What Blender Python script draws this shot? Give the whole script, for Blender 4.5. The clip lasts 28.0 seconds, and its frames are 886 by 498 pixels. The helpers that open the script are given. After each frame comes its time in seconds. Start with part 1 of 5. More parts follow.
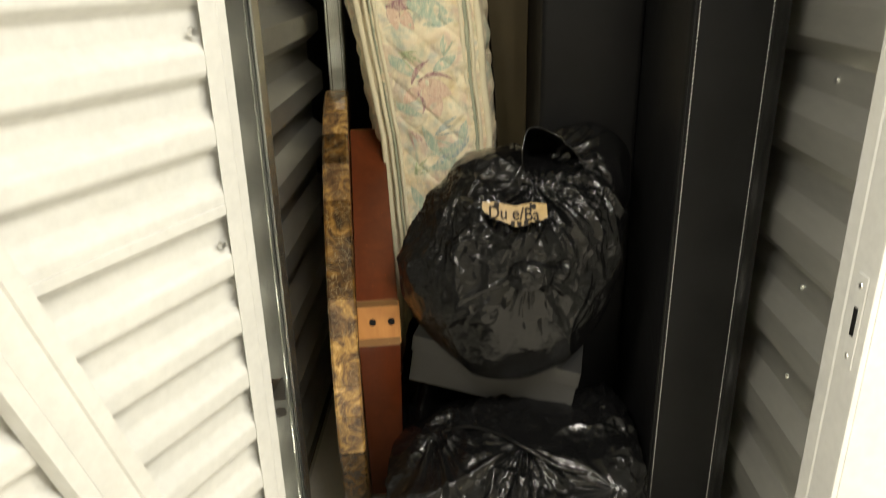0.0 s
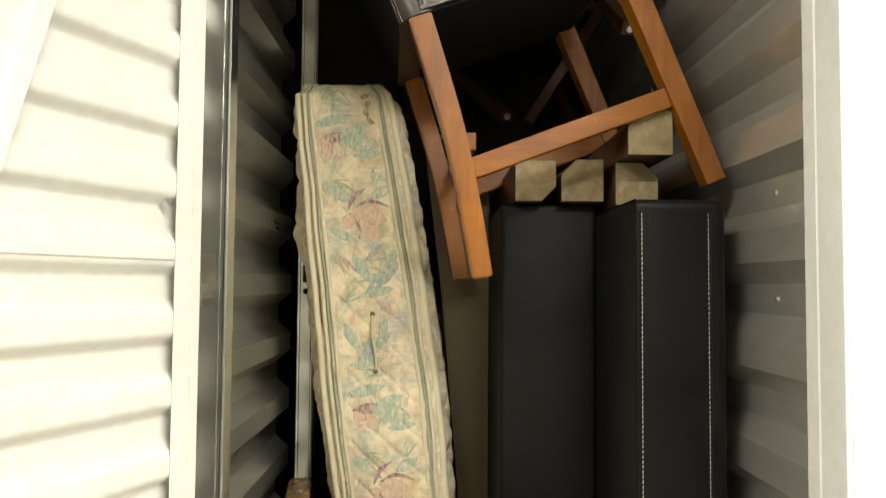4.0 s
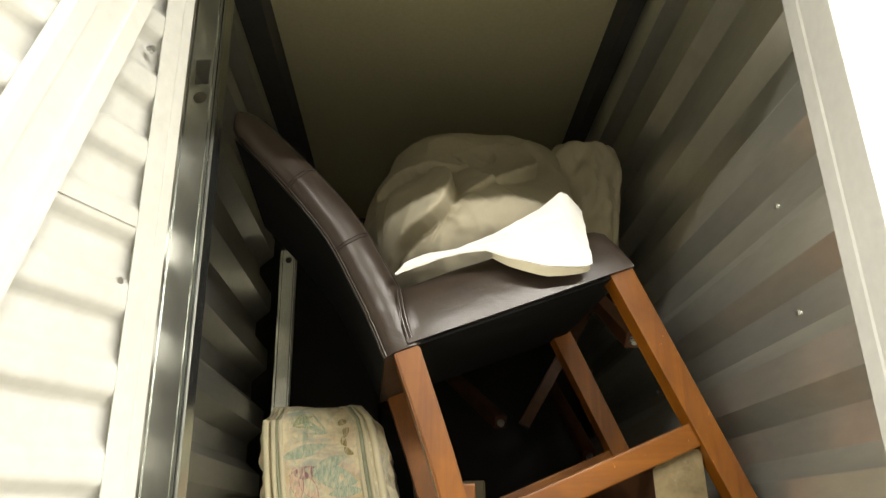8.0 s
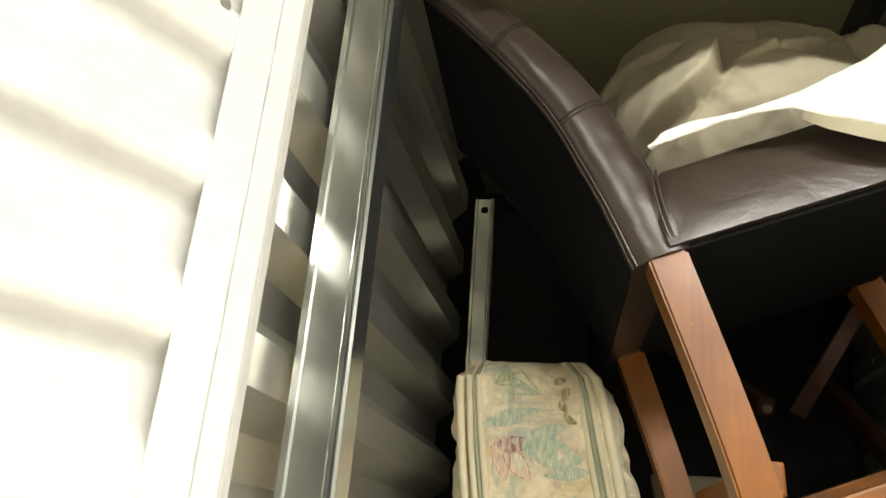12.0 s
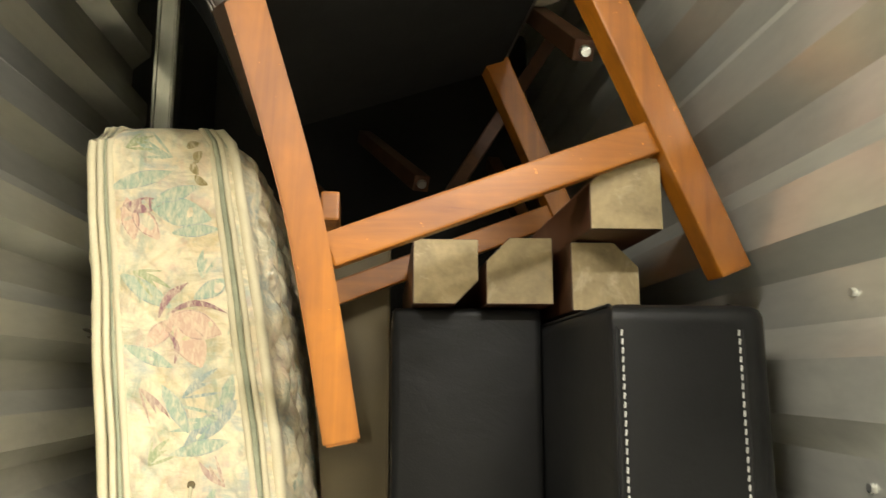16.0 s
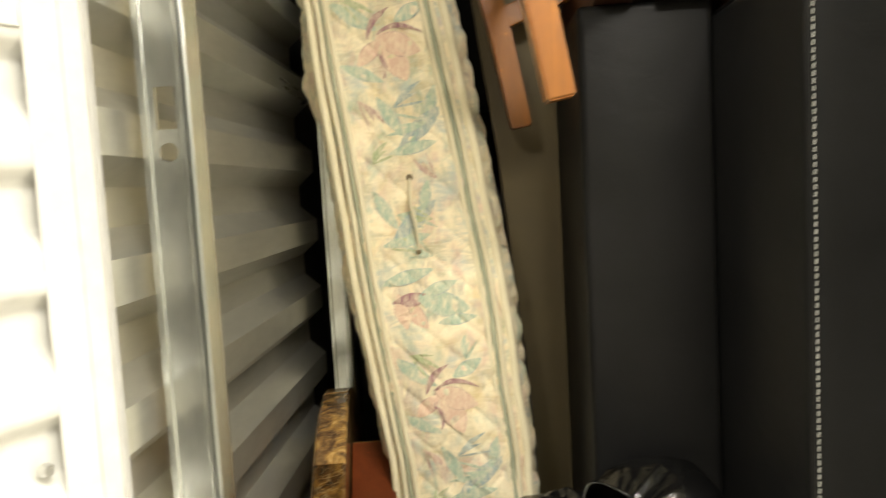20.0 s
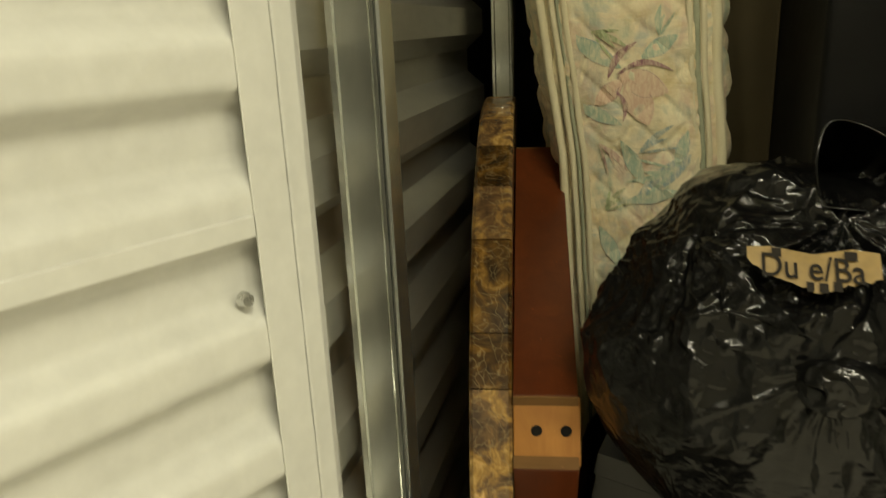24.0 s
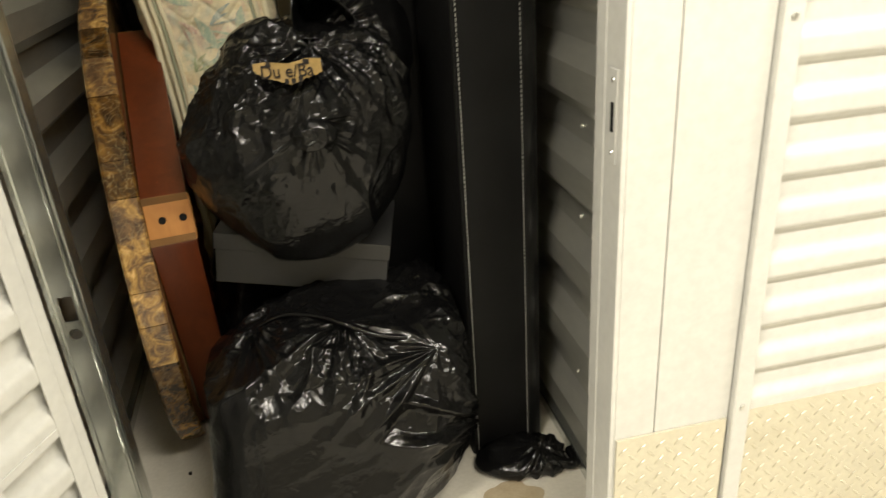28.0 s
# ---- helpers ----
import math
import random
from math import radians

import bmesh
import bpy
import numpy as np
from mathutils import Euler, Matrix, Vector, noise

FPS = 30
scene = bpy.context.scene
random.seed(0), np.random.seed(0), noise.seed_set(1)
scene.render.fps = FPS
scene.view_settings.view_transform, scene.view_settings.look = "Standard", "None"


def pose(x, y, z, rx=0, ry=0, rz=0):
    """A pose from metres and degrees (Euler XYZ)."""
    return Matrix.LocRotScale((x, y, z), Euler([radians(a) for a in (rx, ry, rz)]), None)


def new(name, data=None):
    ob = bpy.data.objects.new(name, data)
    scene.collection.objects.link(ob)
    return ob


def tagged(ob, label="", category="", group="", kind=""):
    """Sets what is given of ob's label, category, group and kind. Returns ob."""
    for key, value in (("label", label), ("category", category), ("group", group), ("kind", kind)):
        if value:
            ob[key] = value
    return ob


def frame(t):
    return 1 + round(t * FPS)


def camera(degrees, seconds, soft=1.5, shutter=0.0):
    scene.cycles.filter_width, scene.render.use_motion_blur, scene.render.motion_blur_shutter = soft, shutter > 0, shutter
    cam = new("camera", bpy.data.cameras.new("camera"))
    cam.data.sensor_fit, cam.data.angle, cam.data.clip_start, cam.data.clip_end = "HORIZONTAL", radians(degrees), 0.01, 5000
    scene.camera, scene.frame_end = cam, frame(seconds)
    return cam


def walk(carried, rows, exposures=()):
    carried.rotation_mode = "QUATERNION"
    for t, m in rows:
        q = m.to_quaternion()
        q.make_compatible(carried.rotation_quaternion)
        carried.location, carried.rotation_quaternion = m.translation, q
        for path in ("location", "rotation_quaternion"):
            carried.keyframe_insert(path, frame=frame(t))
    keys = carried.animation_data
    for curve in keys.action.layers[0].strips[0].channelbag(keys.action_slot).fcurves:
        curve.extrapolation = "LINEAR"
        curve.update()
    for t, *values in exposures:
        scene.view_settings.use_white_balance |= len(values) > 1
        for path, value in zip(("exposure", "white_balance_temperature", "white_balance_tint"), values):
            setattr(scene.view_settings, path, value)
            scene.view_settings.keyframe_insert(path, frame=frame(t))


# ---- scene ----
import functools

from mathutils.bvhtree import BVHTree

cam = camera(62.2, 28.0, 1.2, 0.5)
METRES, EYE, TURN = 2.65, 1.31, 1.8
ROWS = [
    (0.0, 0.0, 0.0, 0.0, -0.47, -21.61, 1.19),
    (0.5, 0.0025, -0.0027, 0.0125, -0.62, -16.65, 0.76),
    (1.0, 0.0049, -0.0049, 0.0205, -0.84, -13.23, 0.15),
    (1.5, 0.0057, -0.0087, 0.0308, -1.12, -10.31, -0.17),
    (2.0, 0.0078, -0.0116, 0.0396, -1.29, -7.23, -0.39),
    (2.5, 0.0092, -0.0143, 0.0475, -1.49, -4.26, -0.69),
    (4.5, 0.006, -0.0126, 0.0838, -2.72, 4.87, -0.24),
    (5.0, 0.0062, -0.0139, 0.0945, -2.71, 7.31, 0.02),
    (5.5, 0.0064, -0.0147, 0.1054, -2.67, 10.16, 0.34),
    (6.0, 0.0057, -0.0154, 0.1158, -2.7, 13.28, 0.1),
    (6.5, 0.0029, -0.0094, 0.1261, -3.23, 15.91, -0.09),
    (7.0, -0.0004, -0.0005, 0.1387, -3.28, 18.1, 0.63),
    (7.5, -0.004, 0.0168, 0.1514, -3.4, 19.43, 1.83),
    (8.0, -0.0001, 0.0469, 0.1579, -3.99, 20.91, 1.25),
    (8.5, 0.0035, 0.0841, 0.1684, -2.5, 24.09, -0.24),
    (9.0, -0.0059, 0.1303, 0.1731, -0.96, 26.86, -1.31),
    (9.5, -0.0149, 0.1635, 0.1833, 0.3, 29.52, -0.87),
    (10.0, -0.0142, 0.184, 0.1825, 4.21, 30.26, -1.24),
    (10.5, -0.0199, 0.1977, 0.1706, 6.39, 27.83, -2.56),
    (11.0, -0.0278, 0.2008, 0.1617, 8.13, 25.64, -3.2),
    (11.5, -0.0301, 0.2019, 0.1524, 9.87, 24.16, -3.96),
    (13.5, 0.0, 0.2098, 0.1228, 4.32, 15.38, -4.82),
    (14.0, 0.0093, 0.2123, 0.1191, 2.25, 14.09, -3.9),
    (14.5, 0.0184, 0.2135, 0.1151, 0.52, 13.05, -3.12),
    (15.0, 0.0343, 0.2125, 0.1126, -1.65, 11.76, -1.9),
    (15.5, 0.0529, 0.2081, 0.1096, -3.62, 10.66, -0.9),
    (16.0, 0.0647, 0.2028, 0.1049, -6.09, 9.72, 0.08),
    (16.5, 0.0716, 0.1971, 0.096, -7.9, 8.61, 0.9),
    (17.0, 0.078, 0.193, 0.0829, -8.99, 6.85, 2.45),
    (17.5, 0.0714, 0.182, 0.0719, -10.24, 4.42, 3.36),
    (18.0, 0.0559, 0.1612, 0.0619, -11.45, 2.13, 4.2),
    (18.5, 0.0464, 0.1455, 0.0534, -9.63, -0.36, 4.08),
    (19.0, 0.0347, 0.139, 0.0483, -6.8, -2.29, 3.66),
    (19.5, 0.0218, 0.1397, 0.0438, -3.36, -3.71, 3.41),
    (20.0, 0.0035, 0.1427, 0.0388, 0.98, -4.77, 3.25),
    (20.5, -0.0192, 0.1505, 0.032, 5.78, -5.94, 2.7),
    (21.0, -0.0382, 0.1641, 0.0205, 9.9, -6.9, 3.75),
    (21.5, -0.0501, 0.1645, 0.0058, 13.47, -7.76, 3.93),
    (23.5, -0.0295, 0.1847, -0.052, 13.08, -14.46, 3.86),
    (24.0, -0.0239, 0.1777, -0.0655, 12.15, -16.79, 2.56),
    (24.5, -0.0158, 0.1556, -0.068, 9.12, -18.94, 1.92),
    (25.0, -0.0001, 0.135, -0.0677, 5.64, -21.13, 2.28),
    (25.5, 0.0136, 0.0967, -0.0678, 3.04, -21.99, 2.95),
    (26.0, 0.0218, 0.0604, -0.0712, 1.45, -23.83, 4.04),
    (26.5, 0.02, 0.0374, -0.074, -1.06, -25.65, 4.04),
    (27.0, 0.019, 0.0128, -0.0745, -5.65, -27.55, 4.55),
    (27.5, 0.0201, -0.0038, -0.0702, -10.92, -26.69, 3.53),
    (28.0, 0.0307, -0.0183, -0.0641, -14.37, -25.25, 3.7),
]
EXPOSURES = [
    (0.0, 0.15, 6500, 10), (1.0, 0.4, 6500, 10), (2.0, 0.32, 6500, 10), (5.0, 0.28, 6500, 10), (9.0, 0.45, 6300, 10), (11.0, 0.5, 6200, 10), (14.0, 0.66, 6500, 10),
    (15.0, 0.95, 6500, 9), (16.0, 1.1, 6450, 9), (17.0, 1.15, 6300, 9), (18.0, 1.3, 6200, 9), (19.0, 1.27, 6300, 8), (20.0, 0.65, 6600, 10), (21.0, -0.2, 7150, 3), (22.5, -0.47, 7500, 0),
    (24.0, -0.6, 7700, -2), (25.0, -0.05, 7250, 1), (26.0, 0.5, 6600, 9), (27.0, 0.65, 6850, 9), (28.0, -0.1, 6700, 10),
]
walk(cam, [(t, pose(0, 0, EYE, 0, 0, TURN) @ pose(METRES * x, METRES * y, METRES * z, 90 + pitch, roll, yaw)) for t, x, y, z, yaw, pitch, roll in ROWS], EXPOSURES)


# ---- light: fluorescent fixtures on the corridor ceiling, out of view above and behind the camera ----
world = bpy.data.worlds.new("corridor_air")
scene.world = world
world.use_nodes = True
world.node_tree.nodes["Background"].inputs[0].default_value = (1.0, 0.95, 0.8, 1)
world.node_tree.nodes["Background"].inputs[1].default_value = 0.004
LAMP_Z, LAMP_Y = 2.92, -0.55
LAMP_X = (-1.15, 0.95, 3.0)
LAMP_WATTS = (118, 102, 92)


def corridor_lamp(x, watts):
    data = bpy.data.lights.new("fluorescent_light", "AREA")
    data.shape, data.size, data.size_y = "RECTANGLE", 1.2, 0.16
    data.energy, data.color = watts, (1.0, 0.95, 0.85)
    ob = new("fluorescent_light", data)
    ob.matrix_world = pose(x, LAMP_Y, LAMP_Z - 0.075)


for lamp_x, lamp_watts in zip(LAMP_X, LAMP_WATTS):
    corridor_lamp(lamp_x, lamp_watts)


# ---- materials ----
def shader(name):
    mat = bpy.data.materials.new(name)
    mat.use_nodes = True
    nt = mat.node_tree
    return mat, nt, nt.nodes["Principled BSDF"]


def node(nt, kind, **values):
    n = nt.nodes.new(kind)
    for key, value in values.items():
        n.inputs[key].default_value = value
    return n


def coords(nt, scale=(1, 1, 1), spin=(0, 0, 0)):
    tc = nt.nodes.new("ShaderNodeTexCoord")
    mp = nt.nodes.new("ShaderNodeMapping")
    mp.inputs["Scale"].default_value = scale
    mp.inputs["Rotation"].default_value = spin
    nt.links.new(tc.outputs["Object"], mp.inputs["Vector"])
    return mp.outputs["Vector"]


def noise_tex(nt, vec, scale, detail=4.0, rough=0.55, warp=0.0):
    n = node(nt, "ShaderNodeTexNoise", Scale=scale, Detail=detail, Roughness=rough, Distortion=warp)
    nt.links.new(vec, n.inputs["Vector"])
    return n.outputs["Fac"]


def ramp(nt, fac, stops):
    r = nt.nodes.new("ShaderNodeValToRGB")
    els = r.color_ramp.elements
    while len(els) < len(stops):
        els.new(0.5)
    for e, (p, c) in zip(els, stops):
        e.position, e.color = p, (c if len(c) == 4 else (*c, 1))
    nt.links.new(fac, r.inputs["Fac"])
    return r.outputs["Color"]


def mix(nt, fac, a, b, kind="MIX"):
    m = nt.nodes.new("ShaderNodeMix")
    m.data_type, m.blend_type = "RGBA", kind
    for sock, val in ((m.inputs[0], fac), (m.inputs[6], a), (m.inputs[7], b)):
        if isinstance(val, bpy.types.NodeSocket):
            nt.links.new(val, sock)
        elif sock.type == "RGBA":
            sock.default_value = (*val, 1)
        else:
            sock.default_value = val
    return m.outputs[2]


def maths(nt, op, a, b=0.0):
    m = nt.nodes.new("ShaderNodeMath")
    m.operation = op
    for sock, val in ((m.inputs[0], a), (m.inputs[1], b)):
        if isinstance(val, bpy.types.NodeSocket):
            nt.links.new(val, sock)
        else:
            sock.default_value = val
    return m.outputs[0]


def bump(nt, bsdf, height, strength, distance):
    b = node(nt, "ShaderNodeBump", Strength=strength, Distance=distance)
    nt.links.new(height, b.inputs["Height"])
    nt.links.new(b.outputs["Normal"], bsdf.inputs["Normal"])


def surface(name, low, high, rough, scale=6.0, fine=90.0, bump_mm=0.3, metal=0.0, stretch=(1, 1, 1), dirt=None, dirt_amount=0.35, rough_span=0.12, island=0.0, specular=0.5, wrinkle=0.0):
    """A surface that varies between two tints at a coarse scale, with fine grain, dirt patches and relief."""
    mat, nt, bsdf = shader(name)
    vec = coords(nt, stretch)
    coarse = noise_tex(nt, vec, scale, 5, 0.6, 0.4)
    fine_n = noise_tex(nt, vec, fine, 3, 0.6)
    col = ramp(nt, coarse, [(0.28, low), (0.72, high)])
    col = mix(nt, 0.18, col, ramp(nt, fine_n, [(0.3, tuple(c * 0.7 for c in low)), (0.7, tuple(min(1, c * 1.12) for c in high))]))
    if dirt:
        patches = noise_tex(nt, coords(nt, (1, 1, 1)), scale * 0.6, 8, 0.7, 0.8)
        mask = maths(nt, "MULTIPLY", ramp(nt, patches, [(0.56, (0, 0, 0)), (0.78, (1, 1, 1))]), dirt_amount)
        col = mix(nt, mask, col, dirt)
    if island:
        info = nt.nodes.new("ShaderNodeObjectInfo")
        value = maths(nt, "ADD", maths(nt, "MULTIPLY", info.outputs["Random"], island), 1 - island / 2)
        hsv = nt.nodes.new("ShaderNodeHueSaturation")
        nt.links.new(value, hsv.inputs["Value"])
        nt.links.new(col, hsv.inputs["Color"])
        col = hsv.outputs["Color"]
    nt.links.new(col, bsdf.inputs["Base Color"])
    rr = maths(nt, "ADD", maths(nt, "MULTIPLY", coarse, rough_span * 2), rough - rough_span)
    nt.links.new(rr, bsdf.inputs["Roughness"])
    bsdf.inputs["Metallic"].default_value = metal
    bsdf.inputs["Specular IOR Level"].default_value = specular
    if bump_mm:
        relief = fine_n
        if wrinkle:
            creases = noise_tex(nt, coords(nt, (1, 1, 1.6)), 11, 3, 0.5, 1.0)
            relief = maths(nt, "ADD", fine_n, maths(nt, "MULTIPLY", creases, wrinkle / bump_mm))
        bump(nt, bsdf, relief, 0.5, bump_mm / 1000)
    return mat


WHITE_STEEL = surface("white_painted_steel", (0.50, 0.50, 0.475), (0.57, 0.57, 0.54), 0.38, 4, 60, 0.15, dirt=(0.38, 0.35, 0.26), dirt_amount=0.28)
GALV = surface("galvanised_steel", (0.58, 0.60, 0.58), (0.72, 0.74, 0.71), 0.24, 9, 70, 0.1, metal=0.95, rough_span=0.07, dirt=(0.3, 0.31, 0.3), stretch=(1, 1, 0.35))
GALV_PANEL = surface("corrugated_steel", (0.62, 0.62, 0.56), (0.72, 0.71, 0.64), 0.30, 3, 50, 0.1, metal=0.76, rough_span=0.06, dirt=(0.28, 0.27, 0.24), stretch=(0.6, 0.25, 1.2))
CONCRETE = surface("sealed_concrete", (0.50, 0.47, 0.40), (0.62, 0.59, 0.51), 0.5, 3.5, 120, 0.5, dirt=(0.34, 0.30, 0.23), dirt_amount=0.5)
CEILING = surface("painted_ceiling", (0.52, 0.49, 0.30), (0.59, 0.56, 0.35), 0.8, 2, 80, 0.4)
# dark top channels; also colours the rear walls dark for the unit's black depth
DARK_STEEL = surface("dark_steel", (0.045, 0.045, 0.043), (0.075, 0.075, 0.07), 0.6, 6, 90, 0.2)
TREAD = surface("tread_plate", (0.60, 0.57, 0.47), (0.70, 0.67, 0.56), 0.36, 7, 90, 0.1, metal=0.7, dirt=(0.45, 0.40, 0.3))
SCREW = surface("zinc_screw", (0.5, 0.5, 0.48), (0.65, 0.65, 0.62), 0.3, 40, 300, 0, metal=0.9)
HOLLOW = surface("dark_hollow", (0.01, 0.01, 0.01), (0.016, 0.016, 0.015), 0.9, 20, 200, 0, specular=0.03)
BLACK_LEATHER = surface("black_bonded_leather", (0.0045, 0.0045, 0.0045), (0.008, 0.008, 0.008), 0.42, 7, 420, 0.4, rough_span=0.08, specular=0.12, wrinkle=2.0)
BROWN_LEATHER = surface("brown_bonded_leather", (0.034, 0.025, 0.0195), (0.055, 0.041, 0.032), 0.31, 9, 380, 0.5, rough_span=0.08, specular=0.5, wrinkle=3.0)
THREAD = surface("white_thread", (0.30, 0.30, 0.28), (0.40, 0.40, 0.37), 0.7, 60, 500, 0)
DARK_THREAD = surface("brown_thread", (0.02, 0.013, 0.01), (0.03, 0.02, 0.016), 0.7, 60, 500, 0)
CORD = surface("cream_piping", (0.56, 0.50, 0.33), (0.68, 0.62, 0.44), 0.75, 14, 500, 0.4)
GREEN_CORD = surface("sage_piping", (0.20, 0.22, 0.15), (0.40, 0.41, 0.29), 0.75, 14, 500, 0.4)
SHOEBOX = surface("grey_cardboard", (0.030, 0.030, 0.029), (0.040, 0.040, 0.039), 0.55, 5, 200, 0.2)
GOLD_PRINT = surface("gold_printed_film", (0.17, 0.105, 0.022), (0.26, 0.165, 0.042), 0.35, 30, 120, 0.4)
INK = surface("black_ink", (0.012, 0.01, 0.008), (0.02, 0.016, 0.012), 0.6, 30, 200, 0, specular=0.1)
STAIN = surface("dried_spill", (0.30, 0.24, 0.15), (0.42, 0.35, 0.24), 0.4, 20, 160, 0.3)
SHEET = surface("cream_cotton", (0.37, 0.335, 0.24), (0.45, 0.41, 0.30), 0.85, 5, 700, 0.5, wrinkle=3.0)
WHITE_SHEET = surface("white_cotton", (0.78, 0.77, 0.72), (0.84, 0.83, 0.79), 0.85, 5, 700, 0.5)
BROWN_CLOTH = surface("grey_brown_cloth", (0.060, 0.044, 0.019), (0.092, 0.070, 0.031), 0.75, 6, 400, 0.5)
BLACK_CLOTH = surface("black_backing_cloth", (0.006, 0.006, 0.006), (0.010, 0.010, 0.010), 0.9, 8, 500, 0.3, specular=0.1)
# tone chosen to keep bounced corridor light low inside the unit
LOW_BOUNCE_PAINT = surface("low_bounce_paint", (0.30, 0.28, 0.23), (0.36, 0.34, 0.28), 0.6, 3, 80, 0.3)
FIXTURE = surface("fixture_enamel", (0.72, 0.72, 0.7), (0.8, 0.8, 0.78), 0.4, 5, 80, 0.1)


def wood(name, dark, light, rough, axis, grain=26.0, coat=0.0):
    """Stained wood with grain along one axis."""
    mat, nt, bsdf = shader(name)
    stretch = [1.0, 1.0, 1.0]
    stretch[axis] = 0.07
    vec = coords(nt, tuple(stretch))
    g = noise_tex(nt, vec, grain, 8, 0.65, 1.2)
    blotch = noise_tex(nt, coords(nt), 7, 4, 0.6, 0.5)
    col = ramp(nt, g, [(0.25, dark), (0.5, tuple((a + b) / 2 for a, b in zip(dark, light))), (0.78, light)])
    col = mix(nt, maths(nt, "MULTIPLY", ramp(nt, blotch, [(0.3, (0, 0, 0)), (0.75, (1, 1, 1))]), 0.6), col, tuple(c * 0.5 for c in dark))
    nick = noise_tex(nt, coords(nt), 95, 3, 0.7)
    col = mix(nt, maths(nt, "MULTIPLY", ramp(nt, nick, [(0.70, (0, 0, 0)), (0.74, (1, 1, 1))]), 0.7), col, tuple(min(1.0, c * 2.2) for c in light))
    nt.links.new(col, bsdf.inputs["Base Color"])
    nt.links.new(maths(nt, "ADD", maths(nt, "MULTIPLY", blotch, 0.25), rough - 0.12), bsdf.inputs["Roughness"])
    bsdf.inputs["Specular IOR Level"].default_value = 0.35
    bsdf.inputs["Coat Weight"].default_value = coat
    bsdf.inputs["Coat Roughness"].default_value = 0.16
    bump(nt, bsdf, g, 0.25, 0.0004)
    return mat


STOOL_WOOD = wood("honey_stained_wood", (0.135, 0.039, 0.002), (0.32, 0.115, 0.006), 0.38, 2, coat=0.06)
STOOL_RAIL = wood("honey_stained_rail", (0.135, 0.039, 0.002), (0.32, 0.115, 0.006), 0.38, 0, coat=0.06)
# stool wood toned down for the unlit depth: the shade is in the colour
SHADED_WOOD = wood("shaded_stool_wood", (0.035, 0.012, 0.003), (0.08, 0.028, 0.006), 0.6, 1)
APRON_WOOD = wood("cherry_stained_apron", (0.088, 0.018, 0.005), (0.16, 0.036, 0.009), 0.34, 2, coat=0.4)
PALE_WOOD = wood("raw_corner_wood", (0.33, 0.13, 0.03), (0.50, 0.23, 0.06), 0.5, 2)
END_GRAIN = wood("sawn_apron_end", (0.14, 0.065, 0.022), (0.26, 0.14, 0.05), 0.55, 0)
LEG_SIDE = wood("dark_leg_wood", (0.035, 0.014, 0.006), (0.075, 0.03, 0.012), 0.4, 1)
LEG_END = surface("sawn_leg_end", (0.11, 0.08, 0.034), (0.23, 0.175, 0.085), 0.6, 28, 160, 0.4, dirt=(0.42, 0.36, 0.24), dirt_amount=0.6, island=0.4)


def marble(name, gain, tint):
    """Brown veined composite stone, each block with its own tone."""
    mat, nt, bsdf = shader(name)
    vec = coords(nt)
    n = noise_tex(nt, vec, 22, 6, 0.62, 1.6)
    v = node(nt, "ShaderNodeTexVoronoi", Scale=38.0)
    v.feature = "DISTANCE_TO_EDGE"
    warp = nt.nodes.new("ShaderNodeTexNoise")
    warp.inputs["Scale"].default_value = 22.0
    nt.links.new(vec, warp.inputs["Vector"])
    nt.links.new(mix(nt, 0.12, vec, warp.outputs["Color"]), v.inputs["Vector"])
    tones = ((0.34, (0.026, 0.014, 0.006)), (0.47, (0.065, 0.034, 0.011)), (0.58, (0.15, 0.08, 0.018)), (0.74, (0.32, 0.19, 0.055)))
    col = ramp(nt, n, [(p, tuple(c * gain * k for c, k in zip(rgb, tint))) for p, rgb in tones])
    vein = ramp(nt, v.outputs["Distance"], [(0.0, (1, 1, 1)), (0.035, (0, 0, 0))])
    col = mix(nt, maths(nt, "MULTIPLY", vein, 0.3), col, (0.38, 0.29, 0.15))
    info = nt.nodes.new("ShaderNodeObjectInfo")
    hsv = nt.nodes.new("ShaderNodeHueSaturation")
    nt.links.new(maths(nt, "ADD", maths(nt, "MULTIPLY", info.outputs["Random"], 0.7), 0.65), hsv.inputs["Value"])
    nt.links.new(col, hsv.inputs["Color"])
    nt.links.new(hsv.outputs["Color"], bsdf.inputs["Base Color"])
    bsdf.inputs["Roughness"].default_value = 0.17
    bump(nt, bsdf, n, 0.2, 0.0005)
    return mat


MARBLE = marble("brown_stone", 2.2, (0.92, 1.0, 1.35))
GOLD_STONE = marble("golden_stone", 2.0, (1.0, 1.02, 1.05))
DARK_STONE = marble("dark_brown_stone", 0.8, (1, 0.95, 0.9))


